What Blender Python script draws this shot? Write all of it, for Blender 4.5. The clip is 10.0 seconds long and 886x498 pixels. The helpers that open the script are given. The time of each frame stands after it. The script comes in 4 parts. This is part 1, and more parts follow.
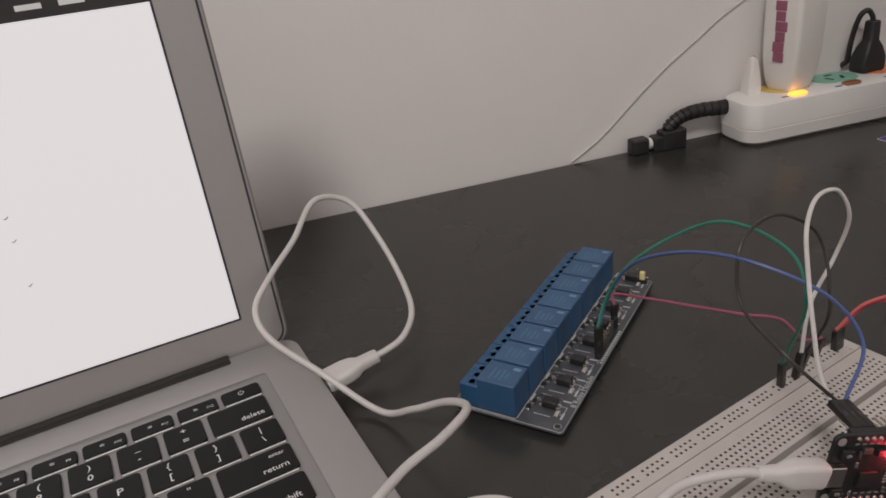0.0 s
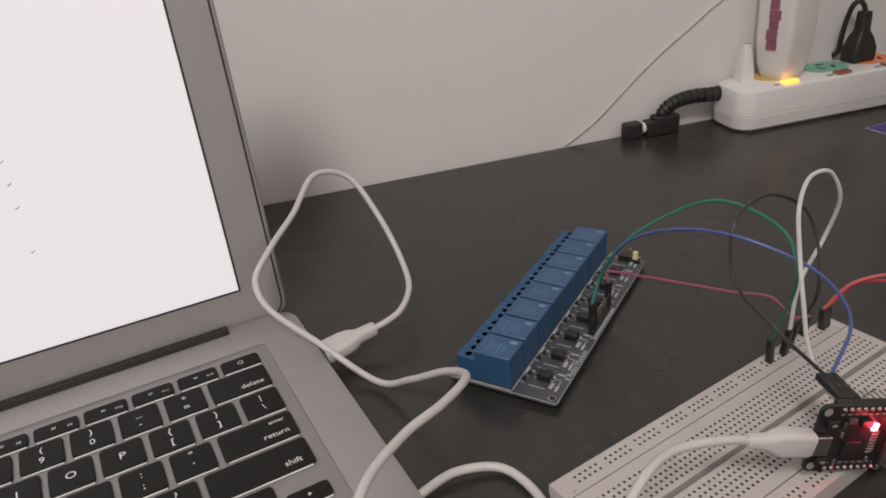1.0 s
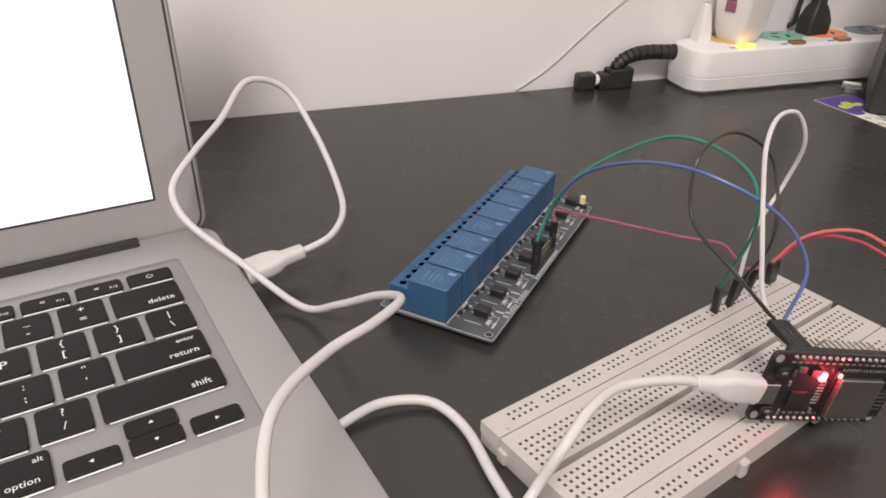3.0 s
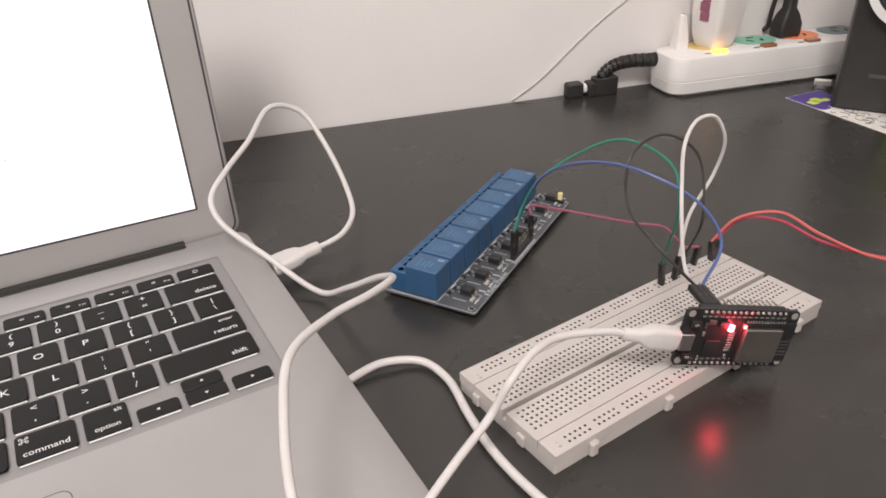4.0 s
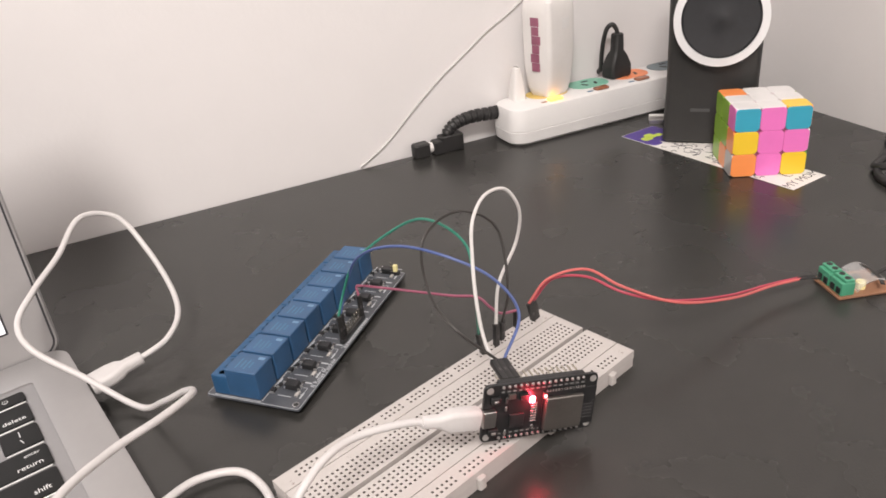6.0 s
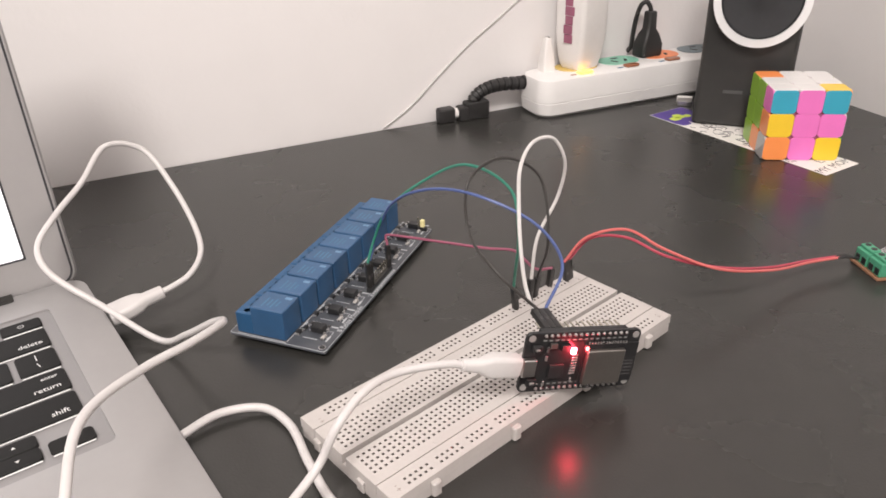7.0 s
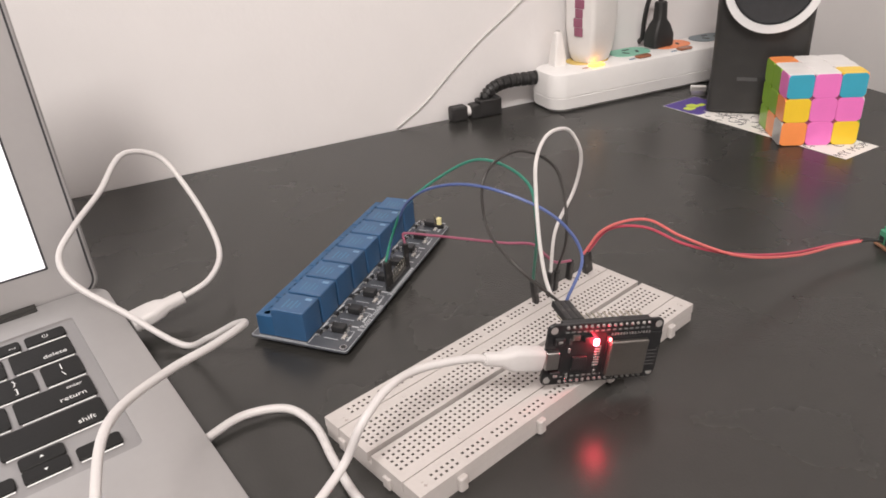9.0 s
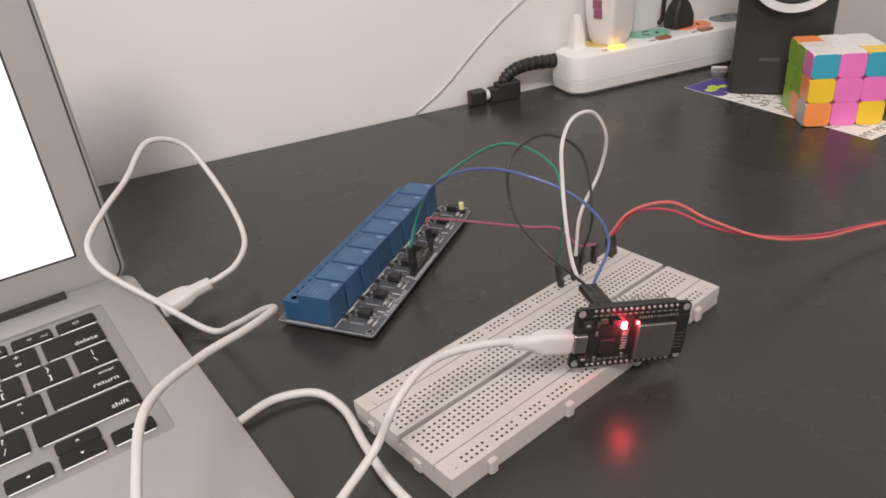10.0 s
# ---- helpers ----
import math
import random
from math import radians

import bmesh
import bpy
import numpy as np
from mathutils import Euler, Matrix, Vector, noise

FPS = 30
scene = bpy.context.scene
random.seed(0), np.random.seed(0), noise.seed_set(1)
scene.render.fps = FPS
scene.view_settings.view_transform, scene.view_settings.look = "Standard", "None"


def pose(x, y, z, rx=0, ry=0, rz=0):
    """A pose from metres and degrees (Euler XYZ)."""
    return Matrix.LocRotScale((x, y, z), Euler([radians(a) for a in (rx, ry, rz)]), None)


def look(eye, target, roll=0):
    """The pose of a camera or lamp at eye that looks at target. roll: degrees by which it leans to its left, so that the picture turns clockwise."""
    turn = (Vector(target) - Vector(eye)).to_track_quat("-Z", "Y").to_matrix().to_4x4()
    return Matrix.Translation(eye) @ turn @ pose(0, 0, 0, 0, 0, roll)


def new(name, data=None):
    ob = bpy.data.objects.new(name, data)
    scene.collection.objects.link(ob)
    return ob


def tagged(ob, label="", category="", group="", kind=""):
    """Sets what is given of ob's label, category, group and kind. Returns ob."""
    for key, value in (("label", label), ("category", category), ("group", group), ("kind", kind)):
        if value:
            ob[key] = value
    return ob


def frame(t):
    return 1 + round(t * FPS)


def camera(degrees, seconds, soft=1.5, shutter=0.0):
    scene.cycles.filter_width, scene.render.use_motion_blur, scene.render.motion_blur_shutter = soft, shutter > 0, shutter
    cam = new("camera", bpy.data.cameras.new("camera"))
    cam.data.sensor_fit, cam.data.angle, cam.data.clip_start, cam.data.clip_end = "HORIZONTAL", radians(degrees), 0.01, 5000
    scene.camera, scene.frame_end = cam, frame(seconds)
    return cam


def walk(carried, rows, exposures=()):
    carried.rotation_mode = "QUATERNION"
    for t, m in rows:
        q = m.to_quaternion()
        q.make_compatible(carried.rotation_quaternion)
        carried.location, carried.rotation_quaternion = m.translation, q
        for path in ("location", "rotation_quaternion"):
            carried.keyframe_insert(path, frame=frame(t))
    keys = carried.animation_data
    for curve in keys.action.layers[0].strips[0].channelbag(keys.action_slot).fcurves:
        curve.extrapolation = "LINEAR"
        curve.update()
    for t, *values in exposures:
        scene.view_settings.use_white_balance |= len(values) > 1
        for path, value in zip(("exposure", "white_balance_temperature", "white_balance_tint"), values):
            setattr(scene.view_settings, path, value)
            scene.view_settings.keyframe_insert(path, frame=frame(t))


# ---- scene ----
cam = camera(61.90, 10.0, soft=1.7)
PATH = [
    (0, (-0.10573, -0.15375, 0.20905), (0.01368, 0.08716, 0.07601), -6.863),
    (0.5, (-0.11872, -0.15594, 0.20962), (0.00036, 0.08355, 0.07373), -5.732),
    (1, (-0.11435, -0.15718, 0.20730), (0.00810, 0.07913, 0.06886), -5.372),
    (1.5, (-0.10999, -0.15677, 0.20724), (0.01367, 0.07822, 0.06764), -5.348),
    (2, (-0.09727, -0.15699, 0.19578), (0.03923, 0.06864, 0.05274), -2.652),
    (2.5, (-0.11526, -0.14502, 0.18297), (0.02057, 0.07951, 0.03759), 1.650),
    (2.7, (-0.10961, -0.14203, 0.17800), (0.03235, 0.07456, 0.02654), 2.425),
    (3.8, (-0.12292, -0.18442, 0.20140), (0.01021, 0.03662, 0.04837), -0.698),
    (4, (-0.12530, -0.20357, 0.20634), (0.00624, 0.02064, 0.05657), -1.613),
    (4.5, (-0.11580, -0.21208, 0.21181), (0.02020, 0.00949, 0.06211), -2.649),
    (5, (-0.11242, -0.21519, 0.21569), (0.02724, 0.00792, 0.07175), -2.388),
    (5.5, (-0.07684, -0.22801, 0.22223), (0.08006, -0.01219, 0.08509), -4.572),
    (5.7, (-0.07052, -0.22886, 0.22654), (0.08885, -0.01506, 0.08910), -6.156),
    (7, (-0.09066, -0.21316, 0.20246), (0.07049, -0.00329, 0.06108), -1.494),
    (7.5, (-0.09413, -0.21205, 0.20138), (0.06423, -0.00068, 0.05911), -1.742),
    (8, (-0.09390, -0.20951, 0.19782), (0.06595, -0.00006, 0.05438), -1.622),
    (8.5, (-0.09397, -0.21177, 0.19905), (0.06212, 0.00107, 0.05644), -3.071),
    (9, (-0.09195, -0.21257, 0.19990), (0.06450, 0.00134, 0.05931), -4.000),
    (9.5, (-0.09297, -0.21247, 0.19788), (0.06233, 0.00188, 0.05669), -3.998),
    (10, (-0.09647, -0.21003, 0.20043), (0.05346, 0.00527, 0.05495), -5.085),
]
EXPOSURES = [(0.0, -1.00), (0.5, -0.82), (1.0, -0.85), (1.5, -0.80), (1.8, -0.55), (2.0, -0.22), (2.3, -0.10), (2.7, -0.10), (4.0, -0.06), (4.5, -0.09), (5.0, -0.04), (5.5, 0.10), (7.0, 0.18), (8.0, 0.06), (8.5, -0.12), (9.0, 0.05), (9.5, 0.05), (10.0, -0.18)]
walk(cam, [(t, look(eye, target, roll)) for t, eye, target, roll in PATH], EXPOSURES)

# ---- light: a ceiling lamp behind the viewer's left shoulder, and the room's dim sky ----
world = bpy.data.worlds.new("room_world")
scene.world = world
world.use_nodes = True
world.node_tree.nodes["Background"].inputs[0].default_value = (0.9, 0.92, 1.0, 1)
world.node_tree.nodes["Background"].inputs[1].default_value = 0.05


def area_lamp(name, place, target, w, h, watts, colour):
    data = bpy.data.lights.new(name, "AREA")
    data.shape, data.size, data.size_y, data.energy, data.color = "RECTANGLE", w, h, watts, colour
    ob = new(name, data)
    ob.matrix_world = look(place, target)
    return ob


CEILING = 1.72
area_lamp("ceiling_lamp_light", (-0.80, -0.90, CEILING - 0.06), (-0.80, -0.80, 0), 0.45, 0.45, 43.5, (1.0, 0.935, 0.892))


# ---- materials ----
def material(name, colour, rough=0.5, metal=0.0, vary=0.12, scale=60.0, bump=0.0, bump_scale=400.0, spec=0.5, emit=None, power=0.0, transmission=0.0, random_tint=0.0, coat=0.0):
    m = bpy.data.materials.new(name)
    m.use_nodes = True
    nt = m.node_tree
    n, l = nt.nodes, nt.links
    b = n["Principled BSDF"]
    b.inputs["Roughness"].default_value = rough
    b.inputs["Metallic"].default_value = metal
    b.inputs["Specular IOR Level"].default_value = spec
    b.inputs["Transmission Weight"].default_value = transmission
    b.inputs["Coat Weight"].default_value = coat
    tc = n.new("ShaderNodeTexCoord")
    big = n.new("ShaderNodeTexNoise")
    big.inputs["Scale"].default_value, big.inputs["Detail"].default_value = scale, 5.0
    fine = n.new("ShaderNodeTexNoise")
    fine.inputs["Scale"].default_value, fine.inputs["Detail"].default_value = scale * 9, 3.0
    l.new(tc.outputs["Object"], big.inputs["Vector"])
    l.new(tc.outputs["Object"], fine.inputs["Vector"])
    mix = n.new("ShaderNodeMath")
    mix.operation = "MULTIPLY_ADD"
    mix.inputs[1].default_value = 0.4
    l.new(fine.outputs["Fac"], mix.inputs[0])
    l.new(big.outputs["Fac"], mix.inputs[2])
    ramp = n.new("ShaderNodeMapRange")
    ramp.inputs["From Min"].default_value, ramp.inputs["From Max"].default_value = 0.4, 1.0
    ramp.inputs["To Min"].default_value, ramp.inputs["To Max"].default_value = 1 - vary, 1 + vary
    l.new(mix.outputs[0], ramp.inputs["Value"])
    col = n.new("ShaderNodeVectorMath")
    col.operation = "SCALE"
    col.inputs[0].default_value = colour[:3]
    last = ramp.outputs[0]
    if random_tint:
        info = n.new("ShaderNodeObjectInfo")
        mr = n.new("ShaderNodeMapRange")
        mr.inputs["To Min"].default_value, mr.inputs["To Max"].default_value = 1 - random_tint, 1 + random_tint
        l.new(info.outputs["Random"], mr.inputs["Value"])
        mul = n.new("ShaderNodeMath")
        mul.operation = "MULTIPLY"
        l.new(last, mul.inputs[0])
        l.new(mr.outputs[0], mul.inputs[1])
        last = mul.outputs[0]
    l.new(last, col.inputs["Scale"])
    l.new(col.outputs[0], b.inputs["Base Color"])
    rr = n.new("ShaderNodeMapRange")
    rr.inputs["To Min"].default_value, rr.inputs["To Max"].default_value = max(0.02, rough * 0.85), min(1, rough * 1.15)
    l.new(big.outputs["Fac"], rr.inputs["Value"])
    l.new(rr.outputs[0], b.inputs["Roughness"])
    if bump:
        bn = n.new("ShaderNodeTexNoise")
        bn.inputs["Scale"].default_value, bn.inputs["Detail"].default_value = bump_scale, 3.0
        l.new(tc.outputs["Object"], bn.inputs["Vector"])
        bp = n.new("ShaderNodeBump")
        bp.inputs["Strength"].default_value, bp.inputs["Distance"].default_value = bump, 0.0006
        l.new(bn.outputs["Fac"], bp.inputs["Height"])
        l.new(bp.outputs[0], b.inputs["Normal"])
    if emit:
        b.inputs["Emission Color"].default_value = (*emit, 1)
        b.inputs["Emission Strength"].default_value = power
    return m


M_WALL = material("wall_paint", (0.80, 0.775, 0.77), 0.75, vary=0.03, scale=3, bump=0.25, bump_scale=180)
M_CEIL = material("ceiling_paint", (0.8, 0.79, 0.78), 0.8, vary=0.02, scale=3)
M_FLOOR = material("floor_tile", (0.64, 0.61, 0.57), 0.4, vary=0.1, scale=4)
M_DESK = material("desk_laminate", (0.0310, 0.0302, 0.0280), 0.27, vary=0.10, scale=14, bump=0.12, bump_scale=900, spec=0.5)
M_LEG = material("desk_leg_metal", (0.05, 0.05, 0.05), 0.4, metal=0.6)
M_ALU = material("laptop_aluminium", (0.365, 0.355, 0.355), 0.45, metal=0.38, vary=0.03, scale=30, bump=0.06, bump_scale=2500)
# deck metal toned darker, so the sunken well's shade sits in the colour
M_WELLSHADE = material("keyboard_well_shade", (0.285, 0.277, 0.279), 0.5, metal=0.35, vary=0.04)
M_KEY = material("key_black", (0.009, 0.0086, 0.0083), 0.55, vary=0.15, bump=0.1, bump_scale=1500, random_tint=0.08, spec=0.22)
M_LEGEND = material("key_legend", (0.75, 0.75, 0.75), 0.6, vary=0.02)
M_GLOW = material("key_front_glow", (0.8, 0.8, 0.8), 0.5, emit=(1.0, 0.97, 0.95), power=0.17)
M_HINGE = material("hinge_plastic", (0.026, 0.025, 0.023), 0.7, spec=0.25)
M_BEZELGAP = material("screen_gasket", (0.03, 0.03, 0.035), 0.6)
M_WHITEPL = material("white_plastic", (0.80, 0.775, 0.755), 0.38, vary=0.04, scale=40, bump=0.03)
M_CABLE = material("white_cable", (0.575, 0.553, 0.547), 0.42, vary=0.05, scale=70, bump=0.05)
M_STRIP = material("strip_plastic", (0.79, 0.775, 0.765), 0.42, vary=0.03, scale=25, bump=0.05)
M_BB = material("breadboard_plastic", (0.485, 0.452, 0.435), 0.5, vary=0.06, scale=60, bump=0.06, bump_scale=700)
# darker breadboard tone: the shade inside the holes put into colour
M_BBHOLE_SHADE = material("breadboard_hole_shade", (0.19, 0.17, 0.155), 0.7)
M_PCB = material("relay_pcb", (0.066, 0.071, 0.082), 0.42, vary=0.18, scale=120, bump=0.1, bump_scale=600)
M_PCBEDGE = material("pcb_edge", (0.18, 0.18, 0.17), 0.6, vary=0.15)
M_BLUE = material("relay_blue", (0.019, 0.080, 0.186), 0.5, vary=0.12, scale=80, random_tint=0.08, bump=0.06, spec=0.9)
M_TERM = material("terminal_blue", (0.02, 0.080, 0.18), 0.45, vary=0.1, scale=90)
# shaded copy of the terminal blue, for the screw wells
M_TERMSHADE = material("terminal_recess_shade", (0.012, 0.040, 0.088), 0.6, vary=0.15)
M_PRINT = material("relay_print", (0.070, 0.165, 0.270), 0.6)
M_SILK = material("silk_print", (0.48, 0.50, 0.52), 0.6, vary=0.08, scale=300)
M_CHIP = material("chip_black", (0.018, 0.018, 0.019), 0.45, vary=0.2, bump=0.06)
M_SOLDER = material("solder", (0.62, 0.61, 0.6), 0.28, metal=0.95, vary=0.15, scale=300)
M_PIN = material("pin_metal", (0.72, 0.68, 0.58), 0.25, metal=1.0, vary=0.08)
M_RES = material("resistor_dark", (0.06, 0.055, 0.055), 0.4)
M_YELLOW = material("jumper_yellow", (0.80, 0.72, 0.36), 0.45)
M_ESP = material("esp_pcb", (0.016, 0.016, 0.017), 0.32, vary=0.2, scale=150)
M_SHIELD = material("shield_can", (0.23, 0.215, 0.20), 0.36, metal=0.9, vary=0.1, scale=90, bump=0.05)
M_USBMET = material("usb_metal", (0.5, 0.49, 0.48), 0.3, metal=1.0, vary=0.08)
M_PADMARK = material("pad_print", (0.16, 0.16, 0.155), 0.6)
M_HOLE = material("open_hole", (0.26, 0.25, 0.24), 0.6)
M_LEDRED = material("led_red_lit", (0.9, 0.15, 0.15), 0.4, emit=(1.0, 0.10, 0.14), power=38.0)
M_LEDRED2 = material("led_red_small", (0.9, 0.1, 0.1), 0.4, emit=(1.0, 0.08, 0.08), power=16.0)
M_LEDOFF = material("led_clear_off", (0.42, 0.40, 0.38), 0.25)
M_DUPONT = material("dupont_black", (0.02, 0.019, 0.019), 0.42, vary=0.15)
M_WGREEN = material("wire_green", (0.02, 0.18, 0.125), 0.38)
M_WBLUE = material("wire_blue", (0.070, 0.105, 0.27), 0.38)
M_WPURPLE = material("wire_mauve", (0.31, 0.085, 0.14), 0.38)
M_WBLACK = material("wire_black", (0.03, 0.027, 0.025), 0.42)
M_WWHITE = material("wire_white", (0.58, 0.56, 0.55), 0.4)
M_WRED = material("wire_red", (0.42, 0.052, 0.085), 0.36)
M_WORANGE = material("wire_orange_red", (0.56, 0.125, 0.12), 0.36)
M_GREENT = material("terminal_green", (0.07, 0.30, 0.18), 0.4, vary=0.1)
M_BROWNPCB = material("brown_pcb", (0.28, 0.14, 0.08), 0.5, vary=0.2)
M_FILM = material("clear_film", (0.8, 0.8, 0.8), 0.12, transmission=0.85)
M_SPK = material("speaker_black", (0.032, 0.031, 0.030), 0.40, vary=0.12, bump=0.08, bump_scale=900)
M_CONE = material("speaker_cloth", (0.03, 0.031, 0.034), 0.75, vary=0.2, scale=200, bump=0.4, bump_scale=1600)
M_RING = material("speaker_ring", (0.82, 0.82, 0.83), 0.35, vary=0.03)
M_SPKPRINT = material("speaker_print", (0.09, 0.09, 0.09), 0.4)
M_BLACKRUB = material("black_rubber", (0.022, 0.021, 0.021), 0.5, vary=0.15, bump=0.1)
M_PAPER = material("paper", (0.80, 0.77, 0.74), 0.8, vary=0.04, scale=60)
M_INK = material("ink", (0.10, 0.09, 0.10), 0.7)
M_PURPLE = material("purple_ink", (0.085, 0.05, 0.27), 0.6, vary=0.2)
M_LIME = material("lime_ink", (0.62, 0.75, 0.10), 0.6)
M_MAROON = material("maroon_print", (0.30, 0.10, 0.16), 0.6, vary=0.12)
M_SOCK = dict(yellow=material("socket_yellow", (0.72, 0.52, 0.16), 0.45), green=material("socket_green", (0.22, 0.50, 0.38), 0.45),
              orange=material("socket_orange", (0.82, 0.26, 0.11), 0.45), grey=material("socket_grey", (0.16, 0.20, 0.22), 0.45))
M_SWITCH = material("switch_brown", (0.32, 0.12, 0.06), 0.3, coat=0.3)
M_SWLIT = material("switch_lit", (0.9, 0.5, 0.1), 0.3, emit=(1.0, 0.42, 0.06), power=3.2)
M_SLOT = material("socket_slot", (0.03, 0.03, 0.03), 0.7)
M_CUBE = {k: material("sticker_" + k, c, 0.3, vary=0.04, coat=0.25) for k, c in dict(
    teal=(0.05, 0.38, 0.53), pink=(0.86, 0.20, 0.56), yellow=(0.90, 0.60, 0.04), orange=(0.95, 0.31, 0.09), white=(0.80, 0.78, 0.77), green=(0.25, 0.45, 0.04), grey=(0.5, 0.48, 0.47)).items()}
M_CUBEBODY = material("cube_body", (0.34, 0.09, 0.17), 0.4)
M_SCREEN = material("screen_white", (0.04, 0.04, 0.042), 0.25, emit=(1.0, 0.945, 0.955), power=1.4, vary=0.0)
M_DIFF = material("lamp_diffuser", (0.9, 0.9, 0.9), 0.5, emit=(1.0, 0.94, 0.88), power=3.0)


# ---- builders ----
def thing(name, m, label, category, group="", kind=""):
    ob = new(name)
    ob.empty_display_size = 0.02
    ob.matrix_world = m
    return tagged(ob, label, category, group, kind)


def to_object(name, bm, mats, parent=None, label="", smooth=True):
    bmesh.ops.recalc_face_normals(bm, faces=bm.faces[:])
    me = bpy.data.meshes.new(name)
    bm.to_mesh(me)
    bm.free()
    for m in mats if isinstance(mats, (list, tuple)) else [mats]:
        me.materials.append(m)
    if smooth:
        me.shade_smooth()
        me.set_sharp_from_angle(angle=radians(32))
    ob = new(name, me)
    if parent is not None:
        ob.parent = parent
    return tagged(ob, label)


def part(name, bm, mat, parent, label=""):
    return to_object(name, bm, mat, parent, label)


def ring_faces(bm, a, b):
    n = len(a)
    for i in range(n):
        bm.faces.new((a[i], a[(i + 1) % n], b[(i + 1) % n], b[i]))


def outline(w, d, r, seg=3):
    """Points round a rectangle w x d with rounded corners, centred."""
    pts = []
    for cx, cy, a0 in ((w / 2 - r, d / 2 - r, 0), (-w / 2 + r, d / 2 - r, 90), (-w / 2 + r, -d / 2 + r, 180), (w / 2 - r, -d / 2 + r, 270)):
        for k in range(seg + 1):
            a = radians(a0 + 90 * k / seg)
            pts.append((cx + r * math.cos(a), cy + r * math.sin(a)))
    return pts


def loft(bm, loops, close=True):
    rings = [[bm.verts.new(p) for p in lp] for lp in loops]
    for a, b in zip(rings, rings[1:]):
        ring_faces(bm, a, b)
    if close:
        bm.faces.new(rings[0][::-1])
        bm.faces.new(rings[-1])
    return rings


def rbox(bm, c, size, r=0.0005, ch=0.0003, seg=3, m=None):
    """A box with rounded upright edges and chamfered top and bottom: c is the middle of its base."""
    x, y, z = c
    w, d, h = size
    ch = min(ch, h * 0.45, w * 0.4, d * 0.4)
    r = max(min(r, w * 0.49, d * 0.49), ch * 1.05)
    lo, hi = outline(w - 2 * ch, d - 2 * ch, max(r - ch, 1e-5), seg), outline(w, d, r, seg)
    loops = [[(x + px, y + py, zz) for px, py in o] for o, zz in ((lo, z), (hi, z + ch), (hi, z + h - ch), (lo, z + h))]
    if m is not None:
        loops = [[m @ Vector(p) for p in lp] for lp in loops]
    loft(bm, loops)
    return bm


def box(c, size, r=0.0005, ch=0.0003, seg=3, m=None):
    return rbox(bmesh.new(), c, size, r, ch, seg, m)


def cyl(bm, base, top, r0, r1=None, n=16):
    a, b = Vector(base), Vector(top)
    q = (b - a).to_track_quat("Z", "Y")
    r1 = r0 if r1 is None else r1
    loops = [[p + q @ Vector((r * math.cos(2 * math.pi * k / n), r * math.sin(2 * math.pi * k / n), 0)) for k in range(n)] for p, r in ((a, r0), (b, r1))]
    loft(bm, loops)
    return bm


def spline(points, sub=8):
    p = [Vector(q) for q in points]
    p = [2 * p[0] - p[1]] + p + [2 * p[-1] - p[-2]]
    out = []
    for i in range(1, len(p) - 2):
        a, b, c, d = p[i - 1:i + 3]
        t0, t1 = 0.0, max((b - a).length, 1e-6) ** 0.5
        t2 = t1 + max((c - b).length, 1e-6) ** 0.5
        t3 = t2 + max((d - c).length, 1e-6) ** 0.5
        for k in range(sub):
            t = t1 + (t2 - t1) * k / sub
            a1 = a * ((t1 - t) / (t1 - t0)) + b * ((t - t0) / (t1 - t0))
            a2 = b * ((t2 - t) / (t2 - t1)) + c * ((t - t1) / (t2 - t1))
            a3 = c * ((t3 - t) / (t3 - t2)) + d * ((t - t2) / (t3 - t2))
            b1 = a1 * ((t2 - t) / (t2 - t0)) + a2 * ((t - t0) / (t2 - t0))
            b2 = a2 * ((t3 - t) / (t3 - t1)) + a3 * ((t - t1) / (t3 - t1))
            out.append(b1 * ((t2 - t) / (t2 - t1)) + b2 * ((t - t1) / (t2 - t1)))
    out.append(p[-2])
    return out


def tube(points, r, n=10, sub=8, rings=None, bm=None):
    """A round tube along a smooth curve; rings(s) may vary its radius along the way."""
    bm = bm or bmesh.new()
    path = spline(points, sub) if sub > 1 else [Vector(q) for q in points]
    up, loops = Vector((0.3, 0.2, 1)), []
    for i, p in enumerate(path):
        t = (path[min(i + 1, len(path) - 1)] - path[max(i - 1, 0)]).normalized()
        up = (up - t * up.dot(t)).normalized()
        side = t.cross(up)
        rad = r * (rings(i / (len(path) - 1)) if rings else 1)
        loops.append([p + rad * (math.cos(2 * math.pi * k / n) * up + math.sin(2 * math.pi * k / n) * side) for k in range(n)])
    loft(bm, loops)
    return bm


def lettering(name, text, size, m, mat, parent, align="CENTER", depth=0.00002, spacing=1.0):
    """Raised lettering in the built-in font, as a mesh lying in its own xy plane."""
    cu = bpy.data.curves.new(name, "FONT")
    cu.body, cu.size, cu.align_x, cu.align_y, cu.extrude, cu.resolution_u, cu.space_line = text, size, align, "CENTER", depth, 2, spacing
    tmp = bpy.data.objects.new(name, cu)
    me = bpy.data.meshes.new_from_object(tmp)
    bpy.data.objects.remove(tmp)
    me.materials.clear()
    me.materials.append(mat)
    ob = new(name, me)
    ob.parent = parent
    ob.matrix_local = m
    return ob


# ---- the room ----
WALL_YAW = -12.63
CORNER = Vector((0.6228, 0.2024, 0))


def wall_slab(name, a, b, label, z0=-0.74, z1=CEILING, thick=0.12):
    a, b = Vector(a), Vector(b)
    d = (b - a).normalized()
    out = Vector((d.y, -d.x, 0))
    bm = bmesh.new()
    pts = [a, b, b + out * thick, a + out * thick]
    loft(bm, [[(p.x, p.y, z) for p in pts] for z in (z0, z1)])
    return tagged(to_object(name, bm, M_WALL, smooth=False), label, "wall", kind="structure")


